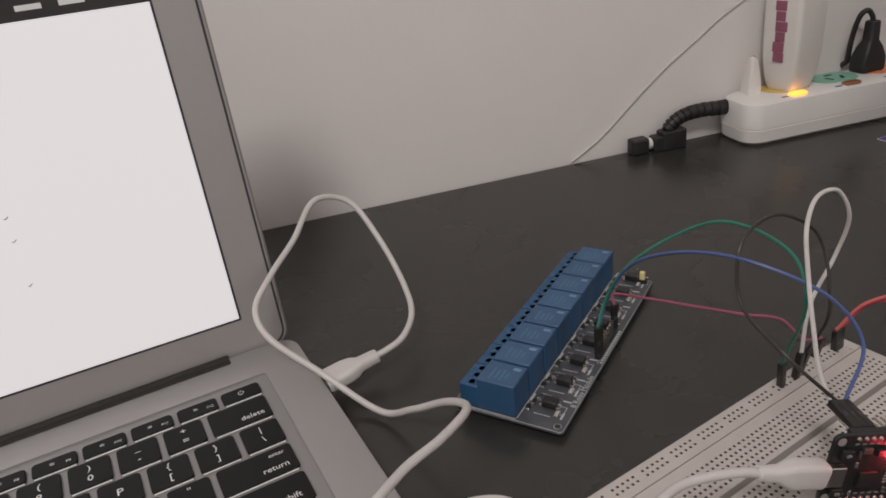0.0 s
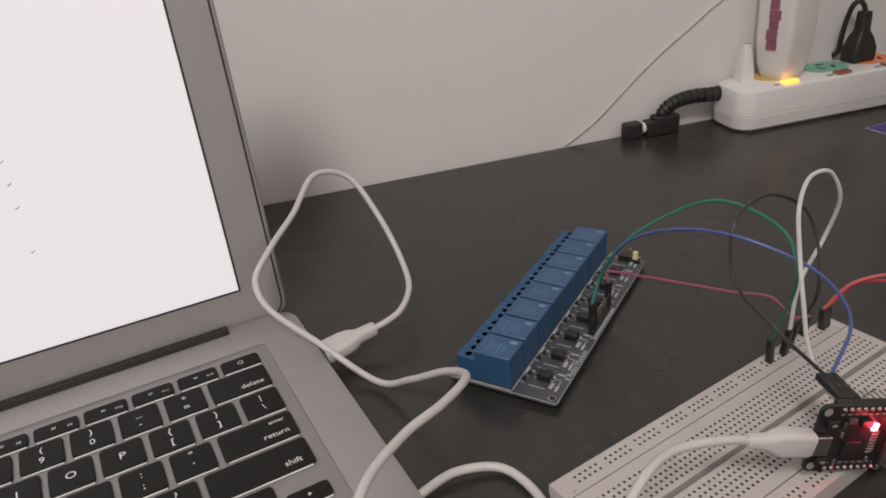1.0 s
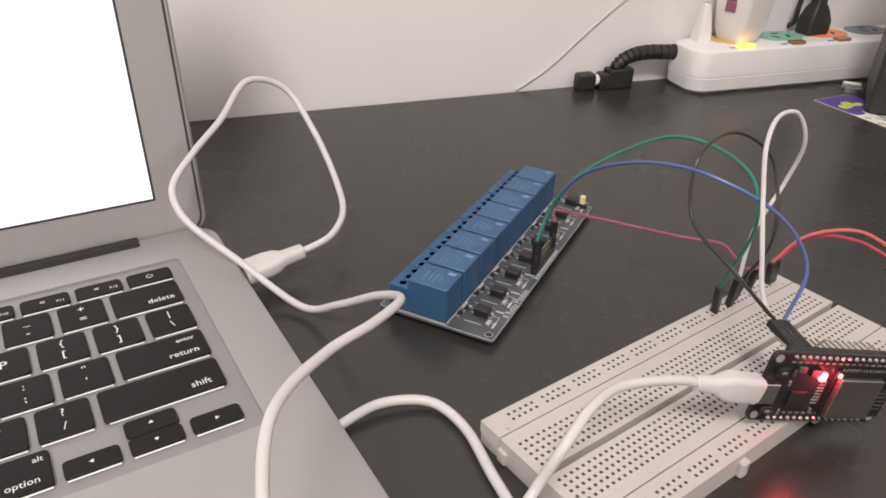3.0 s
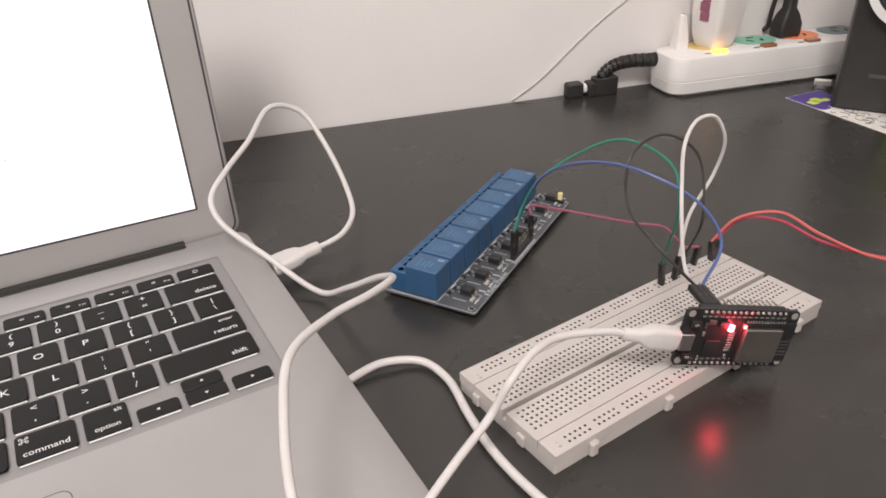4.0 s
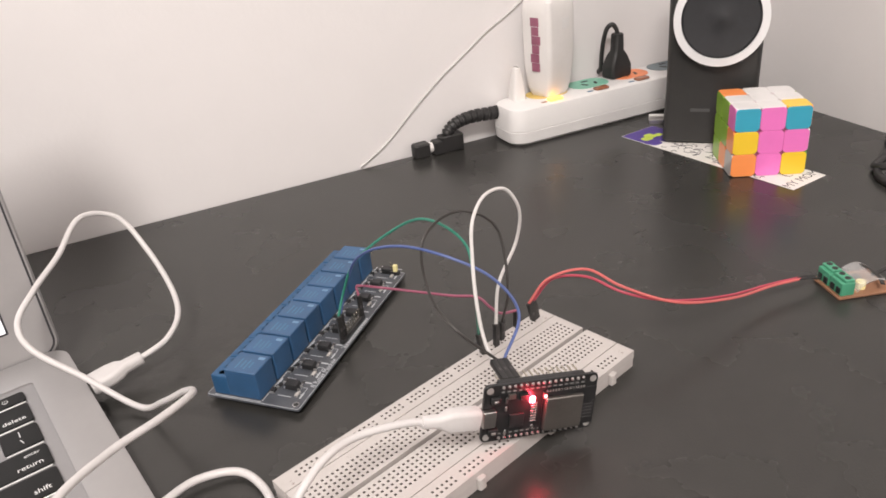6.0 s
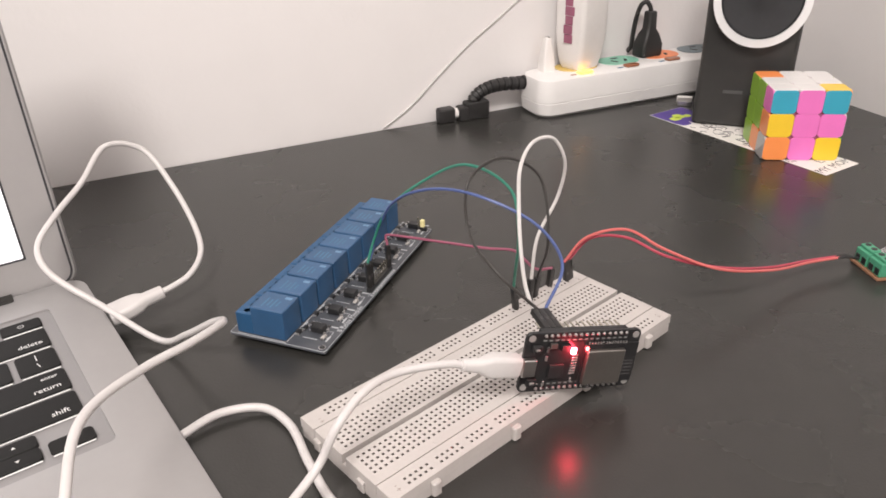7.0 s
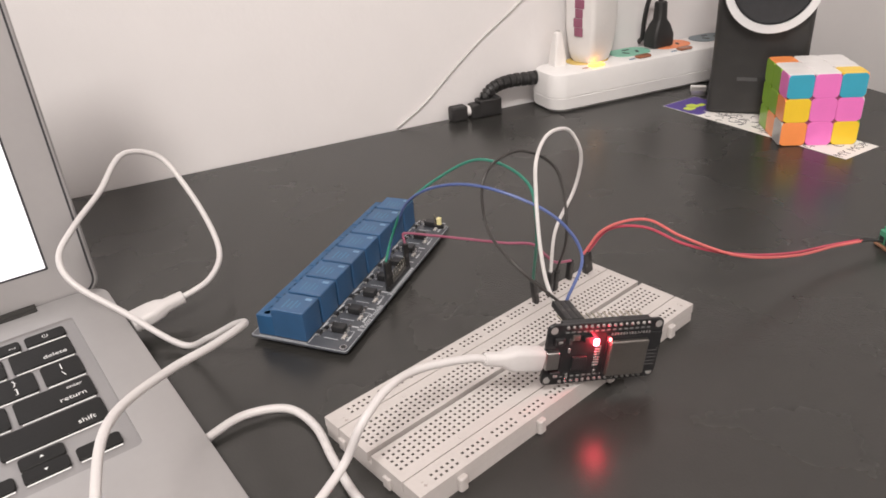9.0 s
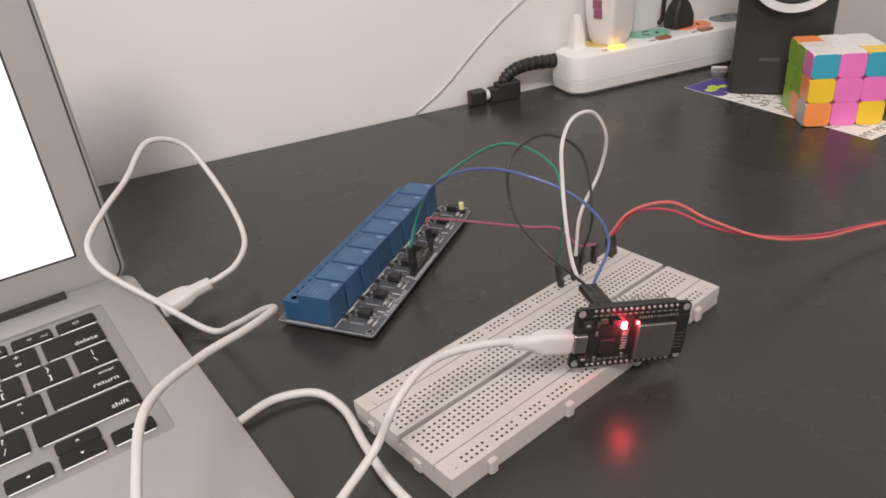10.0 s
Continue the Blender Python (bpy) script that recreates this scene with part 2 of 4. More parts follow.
u = Vector((math.cos(radians(WALL_YAW)), math.sin(radians(WALL_YAW)), 0))
v = Vector((math.cos(radians(72)), math.sin(radians(72)), 0))
FAR_LEFT = CORNER - 2.6 * u
NEAR_RIGHT = CORNER - 2.9 * v
NEAR_LEFT = FAR_LEFT - 2.7 * Vector((-u.y, u.x, 0))
wall_slab("wall_back", CORNER + 0.1 * u, FAR_LEFT, "warm white painted plaster wall behind the desk")
wall_slab("wall_right", NEAR_RIGHT, CORNER, "pale grey-white painted wall at the desk's end")
wall_slab("wall_left", FAR_LEFT, NEAR_LEFT, "plain white painted room wall")
wall_slab("wall_front", NEAR_LEFT, NEAR_RIGHT, "plain white painted room wall")
for name, z0, z1, mat, label in (("floor", -0.80, -0.74, M_FLOOR, "plain beige tiled room floor"), ("ceiling", CEILING, CEILING + 0.08, M_CEIL, "plain white painted ceiling")):
    bm = bmesh.new()
    loft(bm, [[(p.x, p.y, z) for p in (CORNER, FAR_LEFT, NEAR_LEFT, NEAR_RIGHT)] for z in (z0, z1)])
    tagged(to_object(name, bm, mat, smooth=False), label, name, kind="structure")

lamp = thing("ceiling_lamp", pose(-0.80, -0.90, CEILING), "square white ceiling lamp, switched on", "lamp")
part("housing", box((0, 0, -0.03), (0.52, 0.52, 0.03), 0.02, 0.003), M_WHITEPL, lamp)
part("diffuser", box((0, 0, -0.045), (0.47, 0.47, 0.0145), 0.02, 0.003), M_DIFF, lamp)

# the desk: a black laminate top along both walls, on steel legs
desk = thing("desk", pose(0, 0, -0.74), "black laminate desk top standing along the wall", "desk")
n_in = Vector((u.y, -u.x, 0))
d0 = CORNER + 0.004 * n_in
bm = bmesh.new()
top_pts = [d0 - 0.001 * u, d0 - 1.5 * u, d0 - 1.5 * u + 0.80 * n_in, CORNER - 0.85 * v]
loft(bm, [[(p.x, p.y, z) for p in top_pts] for z in (0.74 - 0.025, 0.74)])
part("desk_top", bm, M_DESK, desk)
for p in (d0 - 0.12 * u + 0.08 * n_in, d0 - 1.42 * u + 0.08 * n_in, d0 - 1.42 * u + 0.77 * n_in, CORNER - 0.75 * v - 0.10 * u):
    part("leg", box((p.x, p.y, 0), (0.045, 0.045, 0.715), 0.004, 0.001), M_LEG, desk)

# ---- laptop ----
LAP = pose(-0.0358, 0.1688, 0, 0, 0, -1.0)
laptop = thing("laptop", LAP, "open silver aluminium laptop with black keys and a blank white screen", "laptop")
LW, LD = 0.325, 0.227
SLOPE = 0.036


def deck_z(y):
    return 0.0120 + SLOPE * y


KB_R, KB_T, PITCH, ROWP, ROW0 = -0.0252, -0.0252, 0.01905, 0.0184, 0.0108
KB_W, KB_D = 14.5 * PITCH, ROW0 + 5 * ROWP
bm = bmesh.new()
o_top, o_mid, o_bot = outline(LW - 0.002, LD - 0.002, 0.009, 5), outline(LW, LD, 0.010, 5), outline(LW - 0.03, LD - 0.03, 0.006, 5)
cx, cy = -LW / 2, 0.0016 - LD / 2
rings = loft(bm, [[(cx + x, cy + y, 0.0012) for x, y in o_bot],
                  [(cx + x, cy + y, deck_z(cy + y) * 0.62) for x, y in o_mid],
                  [(cx + x, cy + y, deck_z(cy + y) - 0.0006) for x, y in o_mid],
                  [(cx + x, cy + y, deck_z(cy + y)) for x, y in o_top]], close=False)
bm.faces.new(rings[0][::-1])
# deck with the sunken keyboard well
wm, wd = 0.0044, 0.0011
wx0, wx1, wy0, wy1 = KB_R - KB_W - wm, KB_R + wm, KB_T - KB_D - wm, KB_T + wm
wo = [(x + (wx0 + wx1) / 2, y + (wy0 + wy1) / 2) for x, y in outline(wx1 - wx0, wy1 - wy0, 0.0025, 5)]
w_top = [bm.verts.new((x, y, deck_z(y))) for x, y in wo]
w_low = [bm.verts.new((x, y, deck_z(y) - wd)) for x, y in wo]
ring_faces(bm, rings[3], w_top)
ring_faces(bm, w_top, w_low)
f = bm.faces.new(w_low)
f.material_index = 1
part("body", bm, [M_ALU, M_WELLSHADE], laptop)
for x, y in ((-0.04, -0.03), (-0.285, -0.03), (-0.04, -0.195), (-0.285, -0.195)):
    part("foot", cyl(bmesh.new(), (x, y, 0), (x, y, 0.0014), 0.008), M_BLACKRUB, laptop)
# hinge trough and hinge barrel
part("hinge", tube([(-0.033, 0.0006, deck_z(0) - 0.0010), (-LW + 0.033, 0.0006, deck_z(0) - 0.0010)], 0.0026, 14, 1), M_HINGE, laptop, "black plastic hinge bar")
part("hinge_slot", box((-LW / 2, -0.0015, deck_z(0) - 0.0004), (LW - 0.066, 0.0062, 0.0008), 0.001, 0.0002), M_HINGE, laptop)
# side port seen as a dark slot
part("usb_port", box((-0.0004, -0.043, 0.0045), (0.0012, 0.0135, 0.0042), 0.0003, 0.0002), M_CHIP, laptop)

# trackpad, flush in the palm rest, with a fine dark gap round it
TPX, TPY, TPW, TPD = -0.1610, -0.1840, 0.1050, 0.0740
tp_m = pose(TPX, TPY, deck_z(TPY) - 0.0001, math.degrees(math.atan(SLOPE)), 0, 0)
pad = part("trackpad", box((0, 0, 0), (TPW, TPD, 0.00022), 0.0040, 0.00005, 6, tp_m), M_ALU, laptop, "smooth silver trackpad")
gap = [tp_m @ Vector((x, y, 0.00016)) for x, y in outline(TPW + 0.0003, TPD + 0.0003, 0.0041, 6)]
part("trackpad_gap", tube(gap + [gap[0]], 0.00020, 6, 1), material("trackpad_gap_grey", (0.10, 0.10, 0.095), 0.7), pad)

KEYMESH = {}


def key_mesh(w, d):
    k = (round(w, 5), round(d, 5))
    if k not in KEYMESH:
        bm = bmesh.new()
        rbox(bm, (0, 0, 0), (w, d, 0.0015), 0.0016, 0.00035, 4)
        bmesh.ops.recalc_face_normals(bm, faces=bm.faces[:])
        me = bpy.data.meshes.new("key")
        bm.to_mesh(me)
        bm.free()
        me.materials.append(M_KEY)
        me.shade_smooth()
        me.set_sharp_from_angle(angle=radians(32))
        KEYMESH[k] = me
    return KEYMESH[k]


def add_key(x0, x1, y0, y1, legend, gap=0.0013):
    """A key between the pitch lines x0..x1 (from the keyboard's right edge) and y0..y1 (from its top, downwards)."""
    ob = new("key", key_mesh(x1 - x0 - 2 * gap, y1 - y0 - 2 * gap))
    ob.parent = laptop
    y = KB_T - (y0 + y1) / 2
    ob.matrix_local = pose(KB_R + (x0 + x1) / 2, y, deck_z(y) - wd + 0.0002, math.degrees(math.atan(SLOPE)), 0, 0)
    w, h = x1 - x0 - 2 * gap, y1 - y0 - 2 * gap
    # emissive strip draws the bright glint line at the key's front edge
    part("front_glow", box((0, -h / 2 - 0.00012, 0.0001), (w * 0.93, 0.0005, 0.00045), 0.0002, 0.0001), M_GLOW, ob, "white glowing strip along the key's front")
    for text, px, py, size, al in legend:
        lettering("legend", text, size * 1.22, pose(px * w / 2, py * h / 2, 0.00153), M_LEGEND, ob, al)
    return ob


def sym(s):
    up, lo = s
    return [(up, 0, 0.42, 0.0041, "CENTER"), (lo, 0, -0.4, 0.0041, "CENTER")]


def let(s):
    return [(s, 0, 0, 0.0046, "CENTER")]


def word(s, al="RIGHT"):
    return [(s, 0.78 if al == "RIGHT" else -0.78, -0.45, 0.0034, al)]


ROWS_KEYS = [
    [(1, sym(s)) for s in ("~`", "!1", "@2", "#3", "$4", "%5", "^6", "&7", "*8", "(9", ")0", "_-", "+=")] + [(1.5, word("delete"))],
    [(1.5, word("tab", "LEFT"))] + [(1, let(s)) for s in "QWERTYUIOP"] + [(1, sym("{[")), (1, sym("}]")), (1, sym("|\\"))],
    [(1.75, word("caps lock", "LEFT"))] + [(1, let(s)) for s in "ASDFGHJKL"] + [(1, sym(":;")), (1, sym("\"'")), (1.75, word("return") + [("enter", 0.78, 0.5, 0.0025, "RIGHT")])],
    [(2.25, word("shift", "LEFT"))] + [(1, let(s)) for s in "ZXCVBNM"] + [(1, sym("<,")), (1, sym(">.")), (1, sym("?/")), (2.25, word("shift"))],
    [(1, word("fn", "LEFT")), (1, word("control", "LEFT")), (1, word("option", "LEFT")), (1.25, word("command")), (5, []), (1.25, word("command", "LEFT")),
     (1, [("option", 0, -0.5, 0.0030, "CENTER"), ("alt", 0.6, 0.55, 0.0026, "CENTER")])],
]
fw = 14.5 * PITCH / 14
for k in range(14):
    legend = [("esc", 0, 0, 0.003, "CENTER")] if k == 0 else ([] if k == 13 else [("F%d" % k, 0.62, -0.3, 0.0017, "CENTER"), ("=", -0.1, 0, 0.003, "CENTER")])
    key = add_key(-KB_W + k * fw, -KB_W + (k + 1) * fw, 0, ROW0, legend, 0.0011)
    if k == 13:
        ring = [(0.0012 * math.sin(a), 0.0012 * math.cos(a), 0.00155) for a in [radians(35 + 290 * i / 12) for i in range(13)]]
        part("power_mark", tube(ring, 0.00014, 5, 2), M_LEGEND, key)
        part("power_mark", box((0, 0.0010, 0.0015), (0.0003, 0.0012, 0.0001), 0.0001, 0.00002), M_LEGEND, key)
for r, keys in enumerate(ROWS_KEYS):
    x = -KB_W
    for wdt, legend in keys:
        key = add_key(x, x + wdt * PITCH, ROW0 + r * ROWP, ROW0 + (r + 1) * ROWP, legend)
        if wdt == 1.25:
            # looped square mark in the upper corner
            sx = -1 if legend[0][4] == "LEFT" else 1
            mx, my, q = sx * 0.0074, 0.0042, 0.00055
            bm = bmesh.new()
            tube([(mx + i * q, my + j * q, 0.00156) for i, j in ((-1, -1), (1, -1), (1, 1), (-1, 1), (-1, -1))], 0.00013, 5, 1, bm=bm)
            for i in (-1, 1):
                for j in (-1, 1):
                    tube([(mx + i * 2 * q + q * math.cos(a), my + j * 2 * q + q * math.sin(a), 0.00156) for a in [math.pi * n / 6 for n in range(13)]], 0.00013, 5, 1, bm=bm)
            part("key_mark", bm, M_LEGEND, key)
        x += wdt * PITCH
# arrow keys, half height
yb, ym, yt = ROW0 + 5 * ROWP, ROW0 + 4.5 * ROWP, ROW0 + 4 * ROWP


def arrow_mark(key, turn):
    bm = bmesh.new()
    loft(bm, [[(0.0009 * math.cos(radians(turn + a)), 0.0009 * math.sin(radians(turn + a)), z) for a in (0, 120, 240)] for z in (0.00145, 0.00157)])
    part("arrow_mark", bm, M_LEGEND, key)


arrow_mark(add_key(-3 * PITCH, -2 * PITCH, ym - 0.0012, yb, []), 180)
arrow_mark(add_key(-2 * PITCH, -PITCH, yt, ym + 0.0011, []), 90)
arrow_mark(add_key(-2 * PITCH, -PITCH, ym - 0.0011, yb, []), -90)
arrow_mark(add_key(-PITCH, 0, ym - 0.0012, yb, []), 0)

# lid: leaning back from the hinge
LID_TILT = 10.1
LH = 0.212
lid_m = pose(-0.0008, 0.0024, deck_z(0) - 0.0050, 90 - LID_TILT, 0, 0) @ pose(0, 0, 0, 0, 0, -0.6)
lid = part("lid", box((-LW / 2, LH / 2, -0.0046), (LW, LH, 0.0046), 0.010, 0.0012, 6), M_ALU, laptop, "silver aluminium screen lid")
lid.matrix_local = lid_m
SX0, SX1, SY0, SY1 = -LW + 0.0220, -0.0220, 0.0214, LH - 0.0125
gasket = part("gasket", box(((SX0 + SX1) / 2, (SY0 + SY1) / 2, -0.0003), (SX1 - SX0 + 0.0022, SY1 - SY0 + 0.0022, 0.0005), 0.0006, 0.0001), M_BEZELGAP, lid, "thin black screen gasket")
part("screen", box(((SX0 + SX1) / 2, (SY0 + SY1) / 2, 0), (SX1 - SX0, SY1 - SY0, 0.0004), 0.0003, 0.0001), M_SCREEN, lid, "blank bright white screen")
o1 = [(x - LW / 2, y + LH / 2) for x, y in outline(LW - 0.0050, LH - 0.0050, 0.0080, 6)]
ring_pts = [(x, y, 0.00005) for x, y in o1]
part("lid_seal", tube(ring_pts + [ring_pts[0]], 0.00055, 6, 1), M_BEZELGAP, lid, "thin black rubber lid seal")
part("menu_bar", box(((SX0 + SX1) / 2, (SY1 + 0.1716) / 2, 0.00042), (SX1 - SX0, SY1 - 0.1716, 0.00006), 0.0001, 0.00002), material("menu_bar_dark", (0.02, 0.02, 0.02), 0.3), lid, "dark menu bar along the screen's top")
M_MARK = material("menu_mark_grey", (0.5, 0.5, 0.5), 0.4, emit=(0.6, 0.6, 0.6), power=0.45)
for k in range(9):
    part("menu_mark", box((SX1 - 0.030 - 0.0165 * k, 0.1764, 0.0005), (0.0100, 0.0022, 0.00004), 0.0002, 0.00001), M_MARK, lid)
for y in (0.1052, 0.0954, 0.0852, 0.0651):
    part("tick_mark", tube([(-0.1030, y + 0.0004, 0.00046), (-0.1024, y, 0.00046), (-0.1012, y + 0.0009, 0.00046)], 0.00016, 4, 1), M_BEZELGAP, lid)

# ---- relay module ----
relay = thing("relay_module", pose(0.0330, 0.0379, 0, 0, 0, 30.85), "black relay module board with eight blue relays on the desk", "relay module")
RL, RWD, RZ = 0.1326, 0.0520, 0.0038
part("board", box((RL / 2, RWD / 2, RZ - 0.0012), (RL, RWD, 0.0012), 0.0015, 0.0002), [M_PCB], relay)
bm = bmesh.new()
for i in range(60):
    x, y = random.uniform(0.004, RL - 0.004), random.uniform(0.004, RWD - 0.004)
    cyl(bm, (x, y, 0.0), (x, y, RZ - 0.0015), 0.0004, 0.0009, 6)
tagged(part("solder_joints", bm, M_SOLDER, relay), kind="stuff")
o = outline(RL - 0.0008, RWD - 0.0008, 0.0013, 3)
pts = [(x + RL / 2, y + RWD / 2, RZ + 0.00004) for x, y in o]
part("edge_line", tube(pts + [pts[0]], 0.00012, 4, 1), M_SILK, relay)
for x, y in ((0.0035, 0.0035), (RL - 0.0035, 0.0035)):
    bm = bmesh.new()
    cyl(bm, (x, y, RZ - 0.0001), (x, y, RZ + 0.00008), 0.0017, n=20)
    h = part("mounting_hole", bm, M_SOLDER, relay)
    part("hole_core", cyl(bmesh.new(), (x, y, RZ), (x, y, RZ + 0.00012), 0.0014, n=20), M_CHIP, h)
RX0, RP = 0.0011, 0.01640
for i in range(8):
    xc = RX0 + RP * (i + 0.5)
    rel = part("relay", box((xc, 0.0305, RZ + 0.0002), (0.0149, 0.0176, 0.0156), 0.0006, 0.0004), M_BLUE, relay, "translucent blue relay block")
    bm = bmesh.new()
    for j, (ww, yy) in enumerate(((0.008, 0.0042), (0.0055, 0.0018), (0.0075, -0.0004), (0.0045, -0.0026))):
        rbox(bm, (xc - 0.0012, 0.0301 + yy, RZ + 0.01578), (ww, 0.0009, 0.00005), 0.0001, 0.00001)
    part("print", bm, M_PRINT, rel)
    bm = bmesh.new()
    rbox(bm, (xc + 0.0045, 0.0252, RZ + 0.01578), (0.002, 0.0034, 0.00005), 0.0004, 0.00001)
    part("print", bm, material("relay_mark", (0.15, 0.27, 0.42), 0.5), rel)
    term = part("screw_terminal", box((xc + 0.0005, 0.0434, RZ + 0.0001), (0.0158, 0.0090, 0.0112), 0.0004, 0.0004), M_TERM, relay, "blue three-way screw terminal")
    for j in (-1, 0, 1):
        # flush disc; the well's depth is only painted as darker blue
        s = cyl(bmesh.new(), (xc + 0.0005 + j * 0.0050, 0.0430, RZ + 0.0104), (xc + 0.0005 + j * 0.0050, 0.0430, RZ + 0.01130), 0.0015, n=12)
        part("screw_well", s, M_TERMSHADE, term)
        part("wire_slot", box((xc + j * 0.0050, 0.0477, RZ + 0.0022), (0.0032, 0.0006, 0.004), 0.0002, 0.0001), M_CHIP, term)
    xo = 0.0146 + 0.01655 * i
    opt = part("optocoupler", box((xo, 0.0112, RZ + 0.0004), (0.0046, 0.0064, 0.0033), 0.0003, 0.0003), M_CHIP, relay, "black optocoupler chip")
    bm = bmesh.new()
    for sx in (-1, 1):
        for sy in (-1, 1):
            rbox(bm, (xo + sx * 0.0013, 0.0112 + sy * 0.0037, RZ + 0.0001), (0.0007, 0.0016, 0.0010), 0.0001, 0.0001)
    part("pin", bm, M_SOLDER, opt)
    for (dx, dy, w, d, hh, mt, nm) in ((0.0046, 0.0180, 0.0026, 0.0014, 0.0007, M_RES, "resistor"), (0.0046, 0.0140, 0.0026, 0.0014, 0.0007, M_RES, "resistor"), (-0.0042, 0.0065, 0.0030, 0.0016, 0.0010, M_LEDOFF, "led"),
                                 (0.0, 0.0186, 0.0030, 0.0018, 0.0012, M_CHIP, "transistor"), (-0.0045, 0.0195, 0.0032, 0.0018, 0.0014, M_CHIP, "diode"), (0.0046, 0.0085, 0.0022, 0.0013, 0.0006, M_RES, "resistor")):
        c = part(nm, box((xo + dx, dy, RZ), (w, d, hh), 0.0002, 0.0001), mt, relay)
        bm = bmesh.new()
        for s in (-1, 1):
            rbox(bm, (xo + dx + s * w * 0.52, dy, RZ), (w * 0.25, d * 1.05, hh * 0.8), 0.0001, 0.0001)
        part("solder", bm, M_SOLDER, c)
    bm = bmesh.new()
    for (dx, dy, w, d) in ((-0.0045, 0.0040, 0.0042, 0.0009), (0.0052, 0.0055, 0.0009, 0.0038), (0.0030, 0.0205, 0.0050, 0.0007), (-0.0066, 0.0125, 0.0004, 0.0075), (0.0035, 0.0112, 0.0006, 0.0040), (-0.0020, 0.0070, 0.0028, 0.0006)):
        rbox(bm, (xo + dx, dy, RZ), (w, d, 0.00006), 0.0001, 0.00001)
    for cx, cy, fw, fd in ((-0.0012, 0.0056, 0.0052, 0.0030), (0.0046, 0.0170, 0.0044, 0.0030)):
        for ox, oy, bw, bd in ((0, fd / 2, fw, 0.0003), (0, -fd / 2, fw, 0.0003), (fw / 2, 0, 0.0003, fd), (-fw / 2, 0, 0.0003, fd)):
            rbox(bm, (xo + cx + ox, cy + oy, RZ), (bw, bd, 0.00005), 0.0001, 0.00001)
    tagged(part("silkscreen", bm, M_SILK, relay), kind="stuff")
bm = bmesh.new()
rbox(bm, (RL / 2, 0.0212, RZ), (RL - 0.004, 0.0004, 0.00006), 0.0001, 0.00001)
rbox(bm, (0.0013, 0.0345, RZ), (0.0004, 0.0262, 0.00006), 0.0001, 0.00001)
part("silk_line", bm, M_SILK, relay)
lettering("board_text", "8 Relay Module", 0.0038, pose(0.0290, 0.0020, RZ + 0.00012), M_SILK, relay)
# input header along the near long edge, and the jumper at the end
hdr = part("pin_header", box((0.0668, 0.0040, RZ), (0.0262, 0.0025, 0.0025), 0.0002, 0.0002), M_CHIP, relay, "black ten-way pin header")
for k in range(10):
    part("pin", box((0.0668 + (k - 4.5) * 0.00254, 0.0040, RZ + 0.0024), (0.00064, 0.00064, 0.0060), 0.0001, 0.0001), M_PIN, hdr)
bm = bmesh.new()
for k in range(14):
    rbox(bm, (0.052 + k * 0.0021, 0.0016, RZ), (0.0013, 0.0013, 0.00006), 0.0001, 0.00001)
rbox(bm, (0.0655, 0.0030, RZ), (0.030, 0.0003, 0.00006), 0.0001, 0.00001)
tagged(part("silkscreen", bm, M_SILK, relay), kind="stuff")
jh = part("jumper_header", box((0.1290, 0.0055, RZ), (0.0025, 0.0060, 0.0025), 0.0002, 0.0002), M_CHIP, relay)
part("jumper_cap", box((0.1292, 0.0050, RZ + 0.0008), (0.0024, 0.0026, 0.0060), 0.0004, 0.0003), M_YELLOW, jh, "pale yellow jumper cap")
part("pin", box((0.1290, 0.0078, RZ + 0.0024), (0.00064, 0.00064, 0.006), 0.0001, 0.0001), M_PIN, jh)


def RW(x, y, z):
    """A place on the relay module, in the world."""
    return tuple(pose(0.0330, 0.0379, 0, 0, 0, 30.85) @ Vector((x, y, z)))


# ---- breadboard ----
BL, BW, BZ = 0.1663, 0.0586, 0.0092
board = thing("breadboard", pose(0.0006, 0.0003, 0, 0, 0, 3.6), "long cream-white solderless breadboard with rows of small holes", "breadboard")


def perforated(bm, x0, x1, y0, y1, zt, zb, xs, ys, s, depth):
    """A slab with square holes at xs, ys sunk into its top."""
    gx = sorted([x0, x1] + [x + k * s / 2 for x in xs for k in (-1, 1)])
    gy = sorted([y0, y1] + [y + k * s / 2 for y in ys for k in (-1, 1)])
    V = {}

    def vert(x, y, z):
        k = (round(x, 6), round(y, 6), round(z, 6))
        if k not in V:
            V[k] = bm.verts.new((x, y, z))
        return V[k]

    for i in range(len(gx) - 1):
        for j in range(len(gy) - 1):
            xa, xb, ya, yb2 = gx[i], gx[i + 1], gy[j], gy[j + 1]
            q = [(xa, ya), (xb, ya), (xb, yb2), (xa, yb2)]
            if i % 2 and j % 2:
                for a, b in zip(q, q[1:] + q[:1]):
                    # hole walls and floor take the darker shade tone
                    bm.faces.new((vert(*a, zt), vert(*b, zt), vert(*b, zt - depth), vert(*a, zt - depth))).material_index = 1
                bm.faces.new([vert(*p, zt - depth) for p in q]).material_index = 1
            else:
                bm.faces.new([vert(*p, zt) for p in q])
    for a, b in (((x0, y0), (x1, y0)), ((x1, y0), (x1, y1)), ((x1, y1), (x0, y1)), ((x0, y1), (x0, y0))):
        bm.faces.new([bm.verts.new((*a, zt)), bm.verts.new((*b, zt)), bm.verts.new((*b, zb)), bm.verts.new((*a, zb))])


